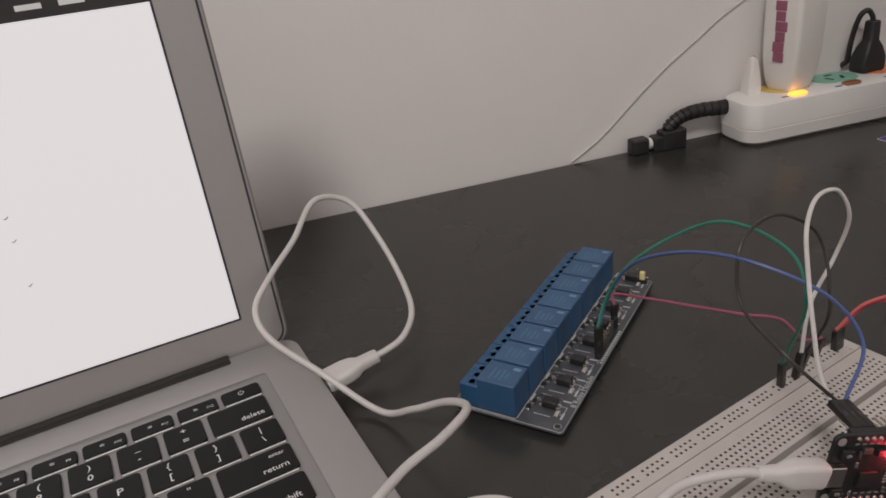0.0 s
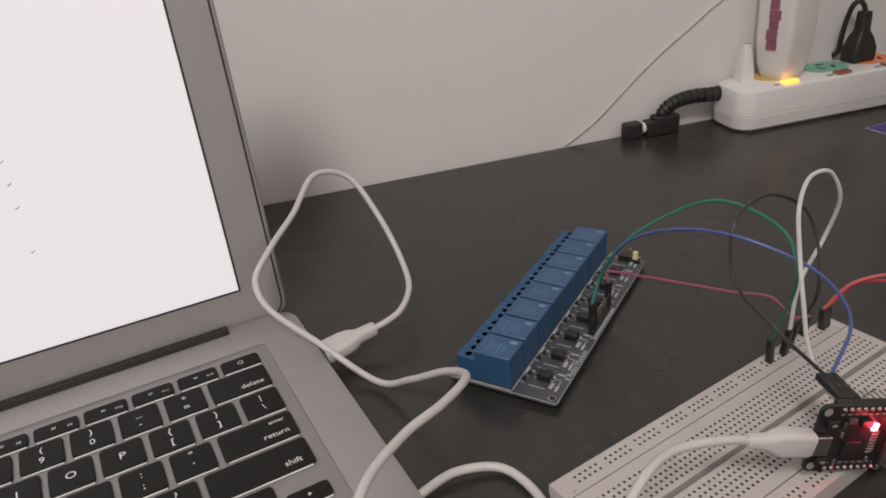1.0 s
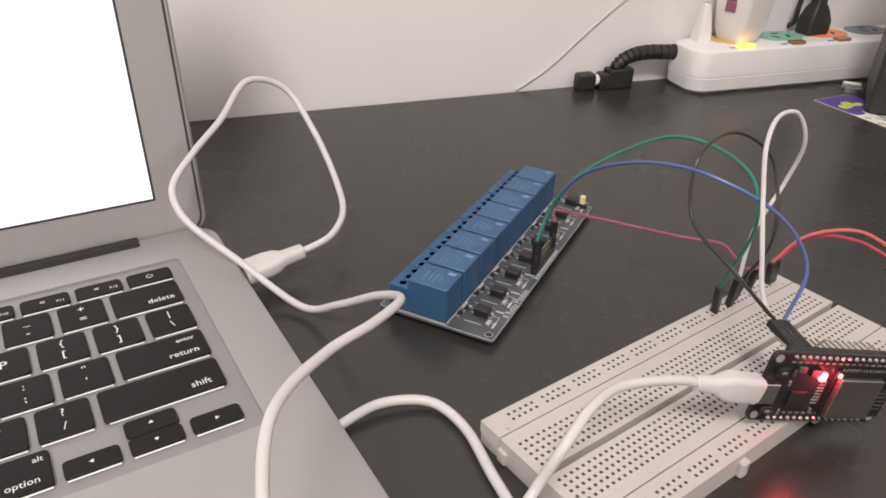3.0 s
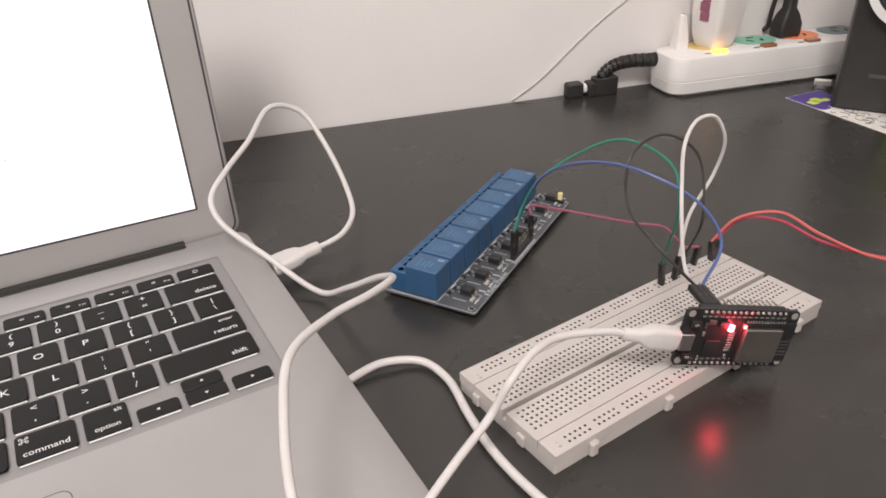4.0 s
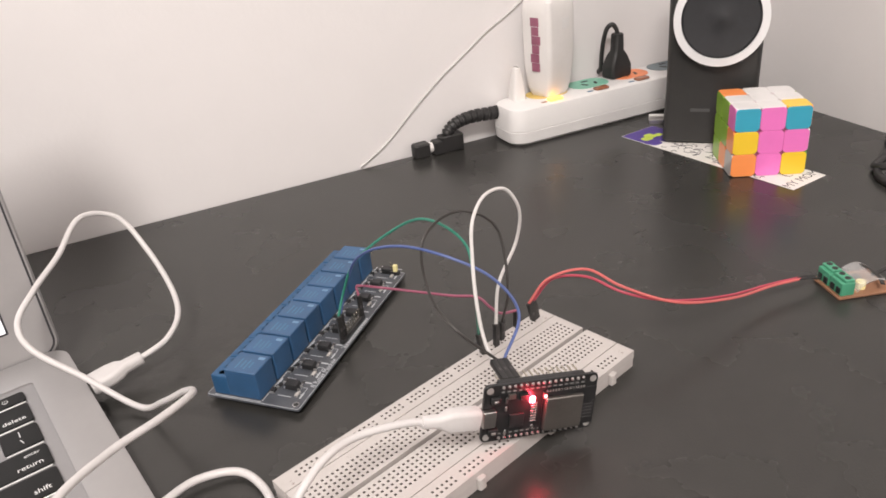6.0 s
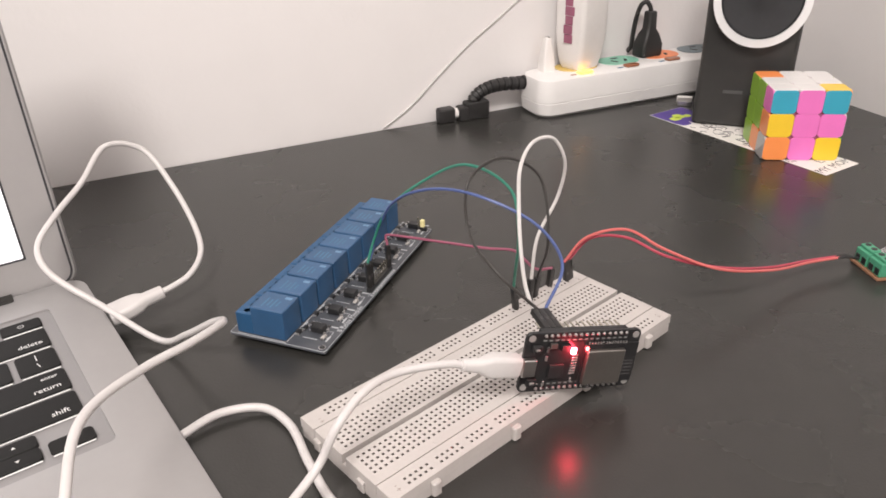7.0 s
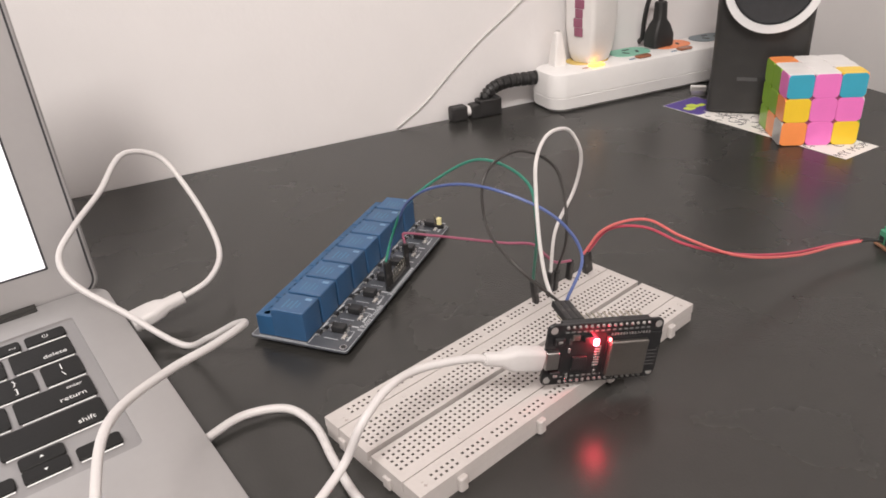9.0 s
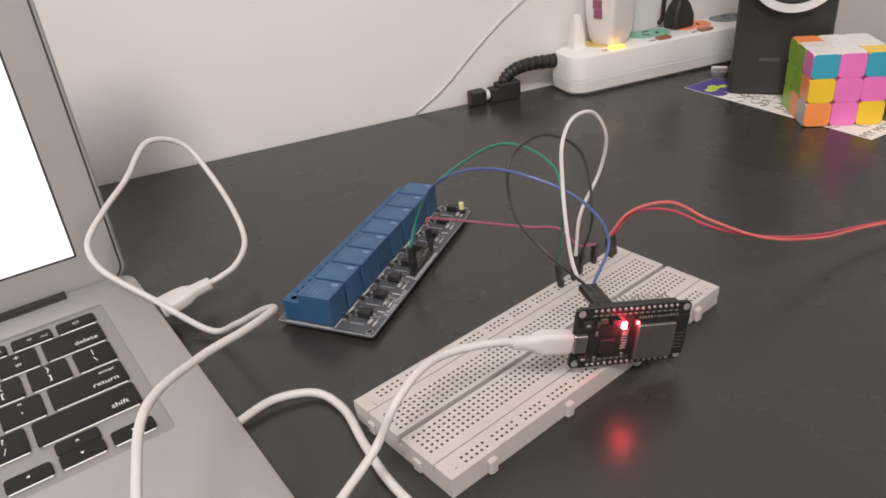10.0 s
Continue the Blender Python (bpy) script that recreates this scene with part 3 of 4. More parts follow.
part("base", box((BL / 2, -BW / 2, 0), (BL - 0.0002, BW - 0.0002, BZ - 0.0042), 0.0006, 0.0002), M_BB, board)
mid = -BW / 2
main_x = [0.0038 + 0.00254 * k for k in range(63)]
rail_x = [0.0095 + 0.0151 * g + 0.00254 * k for g in range(10) for k in range(5)]
HS, HD = 0.00108, 0.0030
for y0, y1, xs, ys in ((mid + 0.0012, mid + 0.0193, main_x, [mid + 0.00381 + 0.00254 * k for k in range(5)]),
                       (mid - 0.0193, mid - 0.0012, main_x, [mid - 0.00381 - 0.00254 * k for k in range(5)][::-1]),
                       (mid + 0.0198, 0.0, rail_x, [mid + 0.0238, mid + 0.02634]),
                       (-BW, mid - 0.0198, rail_x, [mid - 0.02634, mid - 0.0238])):
    bm = bmesh.new()
    perforated(bm, 0, BL, y0, y1, BZ, BZ - 0.0044, xs, ys, HS, HD)
    to_object("hole_block" if len(xs) == 63 else "power_rail", bm, [M_BB, M_BBHOLE_SHADE], board, smooth=False)
for x in (0.0185, 0.0600, 0.1035, 0.1480):
    part("side_nub", box((x, -BW - 0.0008, 0.0004), (0.0040, 0.0026, 0.0062), 0.0010, 0.0004), M_BB, board)
M_BBMARK = material("breadboard_mark", (0.30, 0.25, 0.23), 0.7)
for y in (mid + 0.0238, mid - 0.0238):
    for x in (0.0050, BL - 0.0050):
        lettering("polarity_mark", "+", 0.0034, pose(x, y - 0.0026, BZ + 0.00002), M_BBMARK, board)
        lettering("polarity_mark", "-", 0.0034, pose(x, y - 0.0002, BZ + 0.00002), M_BBMARK, board)
for x, y in ((0.0300, mid - 0.0170), (0.0820, mid - 0.0170), (0.1340, mid - 0.0170), (0.0300, mid + 0.0170), (0.0820, mid + 0.0170), (0.1340, mid + 0.0170)):
    part("moulding_mark", cyl(bmesh.new(), (x, y, BZ - 0.0002), (x, y, BZ + 0.00006), 0.0013, 0.0012, 16), M_BB, board)
for y in (-0.012, -0.040):
    part("end_notch", box((-0.0004, y, 0.0006), (0.0014, 0.0040, 0.0050), 0.0004, 0.0003), M_BB, board)

# ---- controller board standing on the breadboard's edge ----
ex = Vector((0.0876, -0.0346, -0.0162)).normalized()
ez = ex.cross(Vector((0.0088, -0.0014, 0.0454))).normalized()
ey = ez.cross(ex)
ESP_C = Vector((0.0964, -0.0572, 0.0236))
ESP_M = Matrix(((ex.x, ey.x, ez.x, ESP_C.x), (ex.y, ey.y, ez.y, ESP_C.y), (ex.z, ey.z, ez.z, ESP_C.z), (0, 0, 0, 1)))
EW, EH = 0.0505, 0.0268
esp = thing("microcontroller_board", ESP_M, "small black microcontroller board with lit red LED, on the breadboard", "circuit board")
part("board", box((0, 0, -0.0016), (EW, EH, 0.0016), 0.0022, 0.0002), M_ESP, esp)
for sx in (-1, 1):
    for sy in (-1, 1):
        part("mounting_hole", cyl(bmesh.new(), (sx * (EW / 2 - 0.0024), sy * (EH / 2 - 0.0024), -0.0002), (sx * (EW / 2 - 0.0024), sy * (EH / 2 - 0.0024), 0.0001), 0.0015, n=16), M_HOLE, esp)
for sy in (-1, 1):
    yy = sy * (EH / 2 - 0.0014)
    strip = part("header_strip", box((0.0005, yy, -0.0042), (0.0384, 0.0025, 0.0026), 0.0002, 0.0002), M_CHIP, esp, "black pin header strip")
    for k in range(15):
        px = 0.0005 + (k - 7) * 0.00254
        part("pin", box((px, yy, -0.0104), (0.00064, 0.00064, 0.0063), 0.0001, 0.0001), M_PIN, strip)
        part("solder_pad", cyl(bmesh.new(), (px, yy, 0.0), (px, yy, 0.0008), 0.00075, 0.0004, 10), M_SOLDER, esp)
    bm = bmesh.new()
    for k in range(15):
        rbox(bm, (0.0005 + (k - 7) * 0.00254, yy - sy * 0.0021, 0), (0.0015, 0.0007, 0.00006), 0.0001, 0.00001)
    tagged(part("silkscreen", bm, M_PADMARK, esp), kind="stuff")
mod = part("radio_module", box((0.0125, -0.0012, 0.0001), (0.0245, 0.0180, 0.0008), 0.0003, 0.0001), M_ESP, esp)
part("shield_can", box((0.0095, -0.0020, 0.0009), (0.0170, 0.0156, 0.0022), 0.0006, 0.0004), M_SHIELD, mod, "dull grey metal shield can")
bm = bmesh.new()
for k in range(14):
    rbox(bm, (0.0020 + k * 0.00127, 0.0083, 0.0009), (0.0008, 0.0011, 0.0001), 0.0001, 0.00002)
tagged(part("pad_row", bm, M_SOLDER, mod), kind="stuff")
bm = bmesh.new()
ant = [(0.0192 + 0.0045 * (0.5 + 0.5 * (1 if (k // 2) % 2 else -1)), -0.0085 + 0.0016 * ((k + 1) // 2), 0.00095) for k in range(12)]
tube(ant, 0.00016, 4, 1, bm=bm)
part("antenna_trace", bm, M_RES, mod)
usb = part("usb_socket", box((-EW / 2 + 0.0022, -0.0010, 0.0001), (0.0056, 0.0076, 0.0026), 0.0005, 0.0003), M_USBMET, esp, "metal micro USB socket")
for sy in (-1, 1):
    bt = part("push_button", box((-0.0205, -0.0008 + sy * 0.0075, 0.0001), (0.0040, 0.0032, 0.0016), 0.0004, 0.0002), M_CHIP, esp)
    part("button_cap", box((-0.0205, -0.0008 + sy * 0.0075, 0.0016), (0.0018, 0.0010, 0.0006), 0.0002, 0.0001), M_SOLDER, bt)
for (x, y, w, d, hh, mt, nm) in ((-0.0105, -0.0040, 0.0062, 0.0062, 0.0009, M_CHIP, "usb_chip"), (-0.0135, 0.0078, 0.0030, 0.0022, 0.0012, M_SHIELD, "capacitor"), (-0.0080, 0.0068, 0.0040, 0.0026, 0.0014, M_CHIP, "regulator"),
                                 (-0.0150, -0.0095, 0.0010, 0.0024, 0.0006, M_SOLDER, "resistor"), (-0.0030, -0.0085, 0.0010, 0.0020, 0.0006, M_SOLDER, "resistor"), (-0.0155, 0.0020, 0.0010, 0.0020, 0.0006, M_SOLDER, "resistor"), (-0.0155, 0.0060, 0.0010, 0.0026, 0.0008, M_RES, "resistor")):
    part(nm, box((x, y, 0.0001), (w, d, hh), 0.0002, 0.0001), mt, esp)
for k in range(8):
    part("resistor", box((-0.0030, -0.0055 + 0.0014 * k * 0.85, 0.0001), (0.0026, 0.0007, 0.0005), 0.0001, 0.0001), M_SOLDER, esp)
part("power_led", box((-0.0042, 0.0050, 0.0001), (0.0022, 0.0028, 0.0009), 0.0003, 0.0002), M_LEDRED, esp, "glowing red LED")
part("status_led", box((0.0012, 0.0062, 0.0010), (0.0011, 0.0014, 0.0008), 0.0002, 0.0001), M_LEDRED2, esp, "glowing red LED")
led = bpy.data.lights.new("led_light", "POINT")
led.energy, led.color, led.shadow_soft_size = 0.011, (1.0, 0.04, 0.07), 0.0015
new("led_light", led).matrix_world = ESP_M @ pose(-0.0042, 0.0050, 0.0030)


def EP(x, y, z):
    return tuple(ESP_M @ Vector((x, y, z)))


# ---- jumper wires ----
def housing(parent, base, top, n=1, side=(1, 0, 0)):
    """A black crimp housing from base to top, n ways wide along side."""
    a, b = Vector(base), Vector(top)
    zax = (b - a).normalized()
    xax = Vector(side)
    xax = (xax - zax * xax.dot(zax)).normalized()
    yax = zax.cross(xax)
    m = Matrix(((xax.x, yax.x, zax.x, a.x), (xax.y, yax.y, zax.y, a.y), (xax.z, yax.z, zax.z, a.z), (0, 0, 0, 1)))
    h = part("connector", box((0, 0, 0), (0.00254 * n, 0.0026, (b - a).length), 0.0002, 0.0002, 2, m), M_DUPONT, parent, "black crimp connector housing")
    for k in range(n):
        part("latch_window", box(((k - (n - 1) / 2) * 0.00254, -0.00128, (b - a).length * 0.38), (0.0012, 0.0002, 0.0022), 0.0001, 0.00005, 2, m), M_RES, h)
    return h


def wire(name, label, mat, pts, r=0.00068):
    w = thing(name, pose(0, 0, 0), label, "wire", "jumper wires")
    part("insulation", tube(pts, r, 8, 8), mat, w)
    return w


C1, C2, C3, C4, C5 = (0.1188, 0.0034, BZ), (0.1277, 0.0035, BZ), (0.1331, 0.0056, BZ), (0.1462, 0.0082, BZ), (0.1582, 0.0063, BZ)


def up(c, dx=0.0, dy=0.0, h=0.0125):
    return (c[0] + dx, c[1] + dy, c[2] + h)


def esp_dupont(k):
    px, yy = 0.0005 + (k - 7) * 0.00254, EH / 2 - 0.0014
    return EP(px, yy, -0.0046), EP(px, yy + 0.0008, -0.0186)


HB1, HB2 = RW(0.0548, 0.0040, RZ + 0.0026), RW(0.0573, 0.0040, RZ + 0.0026)
HB3 = RW(0.0785, 0.0040, RZ + 0.0026)
g = wire("jumper_wire", "green jumper wire arching from relay module to breadboard", M_WGREEN,
         [up(HB1, h=0.0145), (0.0840, 0.0712, 0.0317), (0.0880, 0.0619, 0.0513), (0.1004, 0.0508, 0.0650), (0.1093, 0.0298, 0.0777), (0.1078, -0.0033, 0.0761), (0.1018, -0.0143, 0.0655), up(C1, -0.0040, -0.0024, 0.0145)])
housing(g, HB1, up(HB1, h=0.0145), 1, u)
housing(g, C1, up(C1, -0.0040, -0.0024, 0.0145))
b = wire("jumper_wire", "blue jumper wire arching from relay module to microcontroller board", M_WBLUE,
         [up(HB2, h=0.0145), (0.0858, 0.0723, 0.0313), (0.0857, 0.0555, 0.0564), (0.0876, 0.0267, 0.0728), (0.0933, 0.0015, 0.0763), (0.1078, -0.0207, 0.0653), (0.1116, -0.0311, 0.0507), esp_dupont(3)[1]])
housing(b, HB2, up(HB2, h=0.0145), 1, u)
housing(b, *esp_dupont(3), 1, ex)
p = wire("jumper_wire", "mauve jumper wire running from relay module to breadboard", M_WPURPLE,
         [up(HB3, h=0.0130), (0.0990, 0.0835, 0.0240), (0.0998, 0.0812, 0.0250), (0.1041, 0.0693, 0.0268), (0.1145, 0.0405, 0.0305), (0.1199, 0.0255, 0.0325), (0.1250, 0.0110, 0.0350), (0.1272, 0.0060, 0.0310), (0.1330, 0.0050, 0.0250), up(C4, -0.0025, -0.0035, 0.0125)])
housing(p, HB3, up(HB3, h=0.0130), 1, u)
housing(p, C4, up(C4, -0.0025, -0.0035, 0.0125))
k = wire("jumper_wire", "black jumper wire looping from breadboard to microcontroller board", M_WBLACK,
         [up(C3, -0.0021, -0.0038, 0.0132), (0.1280, -0.0069, 0.0464), (0.1333, 0.0055, 0.0731), (0.1172, 0.0121, 0.0841), (0.0939, 0.0084, 0.0803), (0.0883, 0.0018, 0.0615), (0.0812, -0.0236, 0.0552), esp_dupont(2)[1]])
housing(k, C3, up(C3, -0.0021, -0.0038, 0.0132))
housing(k, *esp_dupont(2), 1, ex)
w = wire("jumper_wire", "white jumper wire in a tall loop from breadboard to microcontroller board", M_WWHITE,
         [up(C2, -0.0012, -0.0021, 0.0143), (0.1325, 0.0044, 0.0424), (0.1464, 0.0056, 0.0596), (0.1454, 0.0017, 0.0786), (0.1386, 0.0033, 0.0903), (0.1259, 0.0025, 0.0920), (0.1118, -0.0043, 0.0863), (0.1029, -0.0131, 0.0744), (0.0953, -0.0231, 0.0584), (0.0933, -0.0285, 0.0455), esp_dupont(1)[1]], 0.00082)
housing(w, C2, up(C2, -0.0012, -0.0021, 0.0143))
housing(w, *esp_dupont(1), 1, ex)

# red pair to the green terminal board
GM = Vector((0.2932, -0.0732, 0.0078))
for mat, label, dz, off in ((M_WRED, "red jumper wire from breadboard to green terminal board", -0.0032, 0.0016), (M_WORANGE, "orange-red jumper wire from breadboard to green terminal board", 0.0010, -0.0016)):
    s = wire("jumper_wire", label, mat, [(C5[0] - 0.0047 + off, C5[1] - 0.0022, BZ + 0.0133), (0.1604 + off, -0.0028, 0.0360 + dz * 0.3), (0.1718, -0.0163, 0.0406 + dz), (0.1771 + 0.5 * off, -0.0341, 0.0362 + dz), (0.1928 - 0.5 * off, -0.0502 + 0.8 * off, 0.0279 + 0.15 * off), (0.2321, -0.0593 + off, 0.0161), (0.2669, -0.0636 + 0.6 * off, 0.0098), (GM.x - 0.010, GM.y + 0.0034 + 0.5 * off, GM.z + 0.0012)], 0.00072)
    if mat is M_WRED:
        housing(s, C5, up(C5, -0.0047, -0.0022, 0.0133), 2)
    part("pin_lead", tube([(GM.x - 0.0110, GM.y + 0.0037 + 0.5 * off, GM.z + 0.0012), (GM.x - 0.005, GM.y + 0.0016 + 0.7 * off, GM.z + 0.0006), (GM.x + 0.0020, GM.y - 0.0010 + off, GM.z - 0.0016)], 0.00075, 8, 4), M_CHIP, s, "thin dark pin lead")

# ---- white USB cable from the laptop to the controller board ----
cable = thing("usb_cable", pose(0, 0, 0), "white USB cable looping over the laptop edge", "cable")
PLUG_A, PLUG_B = Vector((-0.0352, 0.1262, 0.0085)), Vector((-0.0116, 0.1256, 0.0118))
plug_dir = (PLUG_B - PLUG_A).normalized()
tail = PLUG_B + plug_dir * 0.010
bm = bmesh.new()
side_a = plug_dir.cross(Vector((0, 0, 1))).normalized()
top_a = side_a.cross(plug_dir)
loft(bm, [[PLUG_A + side_a * x + top_a * y + plug_dir * z for x, y in outline(w2, d2, 0.0022, 4)] for w2, d2, z in ((0.0125, 0.0060, 0), (0.0135, 0.0070, 0.001), (0.0135, 0.0070, 0.010), (0.0115, 0.0068, 0.0145), (0.0075, 0.0060, 0.0175), (0.0066, 0.0058, 0.0265), (0.0056, 0.0052, 0.027))])
part("plug", bm, M_CABLE, cable, "white moulded USB plug")
MT, MB = Vector(EP(-EW / 2 - 0.0026, 0.0004, 0.0016)), Vector((0.0430, -0.0398, 0.0372))
md = (MB - MT).normalized()
side_m = md.cross(ez).normalized()
top_m = side_m.cross(md)
start = PLUG_A + plug_dir * 0.027
CR = 0.00155
part("cord", tube([start, start + plug_dir * 0.006 + Vector((0, 0, 0.0004)), (0.0060, 0.1275, 0.0150), (0.0173, 0.1383, 0.0184), (0.0236, 0.1567, 0.0240), (0.0217, 0.1780, 0.0451), (0.0142, 0.1946, 0.0632), (-0.0029, 0.1943, 0.0692), (-0.0224, 0.1808, 0.0570), (-0.0402, 0.1678, 0.0487),
                   (-0.0526, 0.1575, 0.0399), (-0.0529, 0.1454, 0.0317), (-0.0371, 0.1250, 0.0155), (-0.0214, 0.0959, 0.0041), (-0.0149, 0.0751, 0.0158), (-0.0095, 0.0518, 0.0320), (-0.0122, 0.0311, 0.0437), (-0.0295, 0.0164, 0.0499), (-0.0498, 0.0052, 0.0545),
                   (-0.0733, -0.0163, 0.0604), (-0.0840, -0.0380, 0.0560), (-0.0920, -0.0650, 0.0480), (-0.0920, -0.0880, 0.0370), (-0.0770, -0.0900, 0.0230), (-0.0560, -0.0640, 0.0190), (-0.0359, -0.0530, 0.0222),
                   (-0.0144, -0.0436, 0.0263), (-0.0062, -0.0441, 0.0389), (0.0076, -0.0392, 0.0428), (0.0235, -0.0353, 0.0405), tuple(MT + md * 0.0280 + Vector((0, 0, 0.0006))), tuple(MT + md * 0.0235)], CR, 12, 7), M_CABLE, cable)
bm = bmesh.new()
loft(bm, [[MT + side_m * y + top_m * x + md * z for x, y in outline(w2, d2, 0.002, 4)] for w2, d2, z in ((0.0062, 0.0086, 0), (0.0068, 0.0094, 0.001), (0.0068, 0.0094, 0.0120), (0.0058, 0.0074, 0.0150), (0.0050, 0.0056, 0.0168), (0.0046, 0.0048, 0.0238), (0.0038, 0.0038, 0.0244))])
part("micro_plug", bm, M_CABLE, cable, "white moulded micro USB plug")

cable2 = thing("charging_cable", pose(0, 0, 0), "second white cable coming from under the laptop edge", "cable")
part("cord", tube([(-0.0600, 0.0200, 0.0022), (-0.0430, 0.0262, 0.0024), (-0.0352, 0.0283, 0.0030), (-0.0210, 0.0292, 0.0040), (-0.0055, 0.0222, 0.0030), (-0.0016, 0.0075, 0.0024), (-0.0060, -0.0170, 0.0024), (-0.0090, -0.0385, 0.0024), (-0.0080, -0.0640, 0.0024), (-0.0010, -0.1000, 0.0024), (0.0170, -0.1450, 0.0024)], 0.0018, 12, 8), M_CABLE, cable2)

bm = bmesh.new()
PRINT_LINE = spline([(-0.0352, 0.0283, 0.0030), (-0.0210, 0.0292, 0.0040), (-0.0055, 0.0222, 0.0030), (-0.0016, 0.0075, 0.0024), (-0.0060, -0.0170, 0.0024), (-0.0090, -0.0385, 0.0024)], 8)
for a, b in zip(PRINT_LINE[2:-2:2], PRINT_LINE[3:-1:2]):
    a, b = Vector(a), Vector(b)
    tube([a + Vector((-0.0004, 0, 0.0016)), a.lerp(b, 0.7) + Vector((-0.0004, 0, 0.0016))], 0.00016, 4, 1, bm=bm)
tagged(part("cable_print", bm, material("cable_print", (0.38, 0.37, 0.37), 0.6), cable2, "faint grey printed bars"), kind="stuff")

# ---- power strip against the wall ----
STRIP = pose(0.3474, 0.2145, 0, 0, 0, -13.6)
strip = thing("power_strip", STRIP, "white power strip with coloured sockets and a lit switch", "power strip")
SL, SD, SH = 0.233, 0.0470, 0.0332
bm = bmesh.new()
loops = []
for inset, z in ((0.004, 0.0), (0.0012, 0.0025), (0.0006, 0.0118), (0.0012, 0.0124), (0.0006, 0.0130), (0.0014, SH - 0.006), (0.0026, SH - 0.0018), (0.0056, SH)):
    loops.append([(x + SL / 2, y + SD / 2, z) for x, y in outline(SL - 2 * inset, SD - 2 * inset, 0.014 - inset * 0.4, 7)])
loft(bm, loops)
part("housing", bm, M_STRIP, strip)
SOCKX = [0.0510 + 0.0455 * k for k in range(4)]
for k, (x, c) in enumerate(zip(SOCKX, ("yellow", "green", "orange", "grey"))):
    s = part("socket", box((x, 0.0290, SH - 0.0002), (0.039, 0.0260, 0.0009), 0.012, 0.0003, 5), M_SOCK[c], strip, c + " socket plate")
    for dx, dy, a in ((-0.006, -0.003, 25), (0.006, -0.003, -25), (0, 0.006, 90)):
        part("slot", box((0, 0, 0), (0.0028, 0.0075, 0.00015), 0.0010, 0.00004, 3, pose(x + dx, 0.0290 + dy, SH + 0.0007, 0, 0, a)), M_SLOT, s)
    if k < 3:
        sw = part("switch", box((x - (0.0045 if k == 0 else 0.001), 0.0080, SH - 0.0002), (0.0145, 0.0075, 0.0022), 0.0022, 0.0008, 4), M_SWLIT if k == 0 else M_SWITCH, strip, "glowing amber rocker switch" if k == 0 else "brown rocker switch")
        part("mark", box((x - (0.0160 if k == 0 else 0.0130), 0.0075, SH - 0.0001), (0.0060, 0.0028, 0.0003), 0.0008, 0.0001), M_SWITCH if k == 0 else M_PRINT, strip)


def on_strip(x, y, z=0.0, turn=0.0):
    return STRIP @ pose(x, y, SH + z, 0, 0, turn)


charger = thing("phone_charger", on_strip(SOCKX[0] + 0.0018, 0.0268, 0.0008, 17) @ Matrix.Diagonal((0.80, 0.70, 0.96, 1)), "white plug-in charger with a maroon printed label, in the strip", "charger")
bm = bmesh.new()
loops = []
for w2, d2, z in ((0.031, 0.032, 0.0), (0.034, 0.035, 0.0025), (0.0385, 0.0400, 0.010), (0.0425, 0.0455, 0.030), (0.0440, 0.0460, 0.074), (0.0425, 0.044, 0.084), (0.037, 0.038, 0.088)):
    loops.append([(x, y, z) for x, y in outline(w2, d2, 0.006, 6)])
loft(bm, loops)
part("body", bm, M_WHITEPL, charger)
for k in range(6):
    part("label_bar", box((-0.0218, -0.0004 + 0.0010 * math.sin(k * 1.7), 0.024 + k * 0.0080), (0.0007, 0.0128 + 0.0014 * math.sin(k * 2.6), 0.0076), 0.0012, 0.0002), M_MAROON, charger, "maroon printed lettering bar")
part("seam", box((0.0050, -0.0229, 0.060), (0.012, 0.0006, 0.009), 0.0002, 0.0002), M_STRIP, charger)

pin = thing("plug_flap", on_strip(0.0222, 0.0320, 0.0, 0), "small tapered white plastic plug flap standing on the strip", "plug")
bm = bmesh.new()
loft(bm, [[(x, y, z) for x, y in outline(w2, d2, 0.002, 4)] for w2, d2, z in ((0.0120, 0.0130, 0), (0.0112, 0.0120, 0.008), (0.0080, 0.0090, 0.020), (0.0058, 0.0060, 0.0275), (0.0030, 0.003, 0.0290))])
part("flap", bm, M_WHITEPL, pin)

plug = thing("black_plug", on_strip(SOCKX[2] - 0.0118, 0.0310, 0.0008, 6) @ Matrix.Scale(0.80, 4), "black mains plug with its cord looped over, in the orange socket", "plug")
bm = bmesh.new()
loft(bm, [[(x, y, z) for x, y in outline(w2, d2, 0.004, 4)] for w2, d2, z in ((0.0290, 0.0200, 0), (0.0300, 0.0210, 0.003), (0.0300, 0.0205, 0.013), (0.0210, 0.0170, 0.024), (0.0135, 0.0130, 0.030), (0.0125, 0.0120, 0.048), (0.011, 0.011, 0.049))])
part("body", bm, M_BLACKRUB, plug)
part("cord", tube([(0, 0, 0.047), (-0.0005, 0.001, 0.053), (-0.0040, 0.004, 0.0590), (-0.0080, 0.007, 0.0565), (-0.0105, 0.010, 0.046), (-0.0115, 0.013, 0.026), (-0.0110, 0.015, 0.008), (-0.006, 0.024, 0.0024), (0.002, 0.036, -0.010), (0.01, 0.042, -0.028)], 0.0026, 10, 7), M_BLACKRUB, plug)

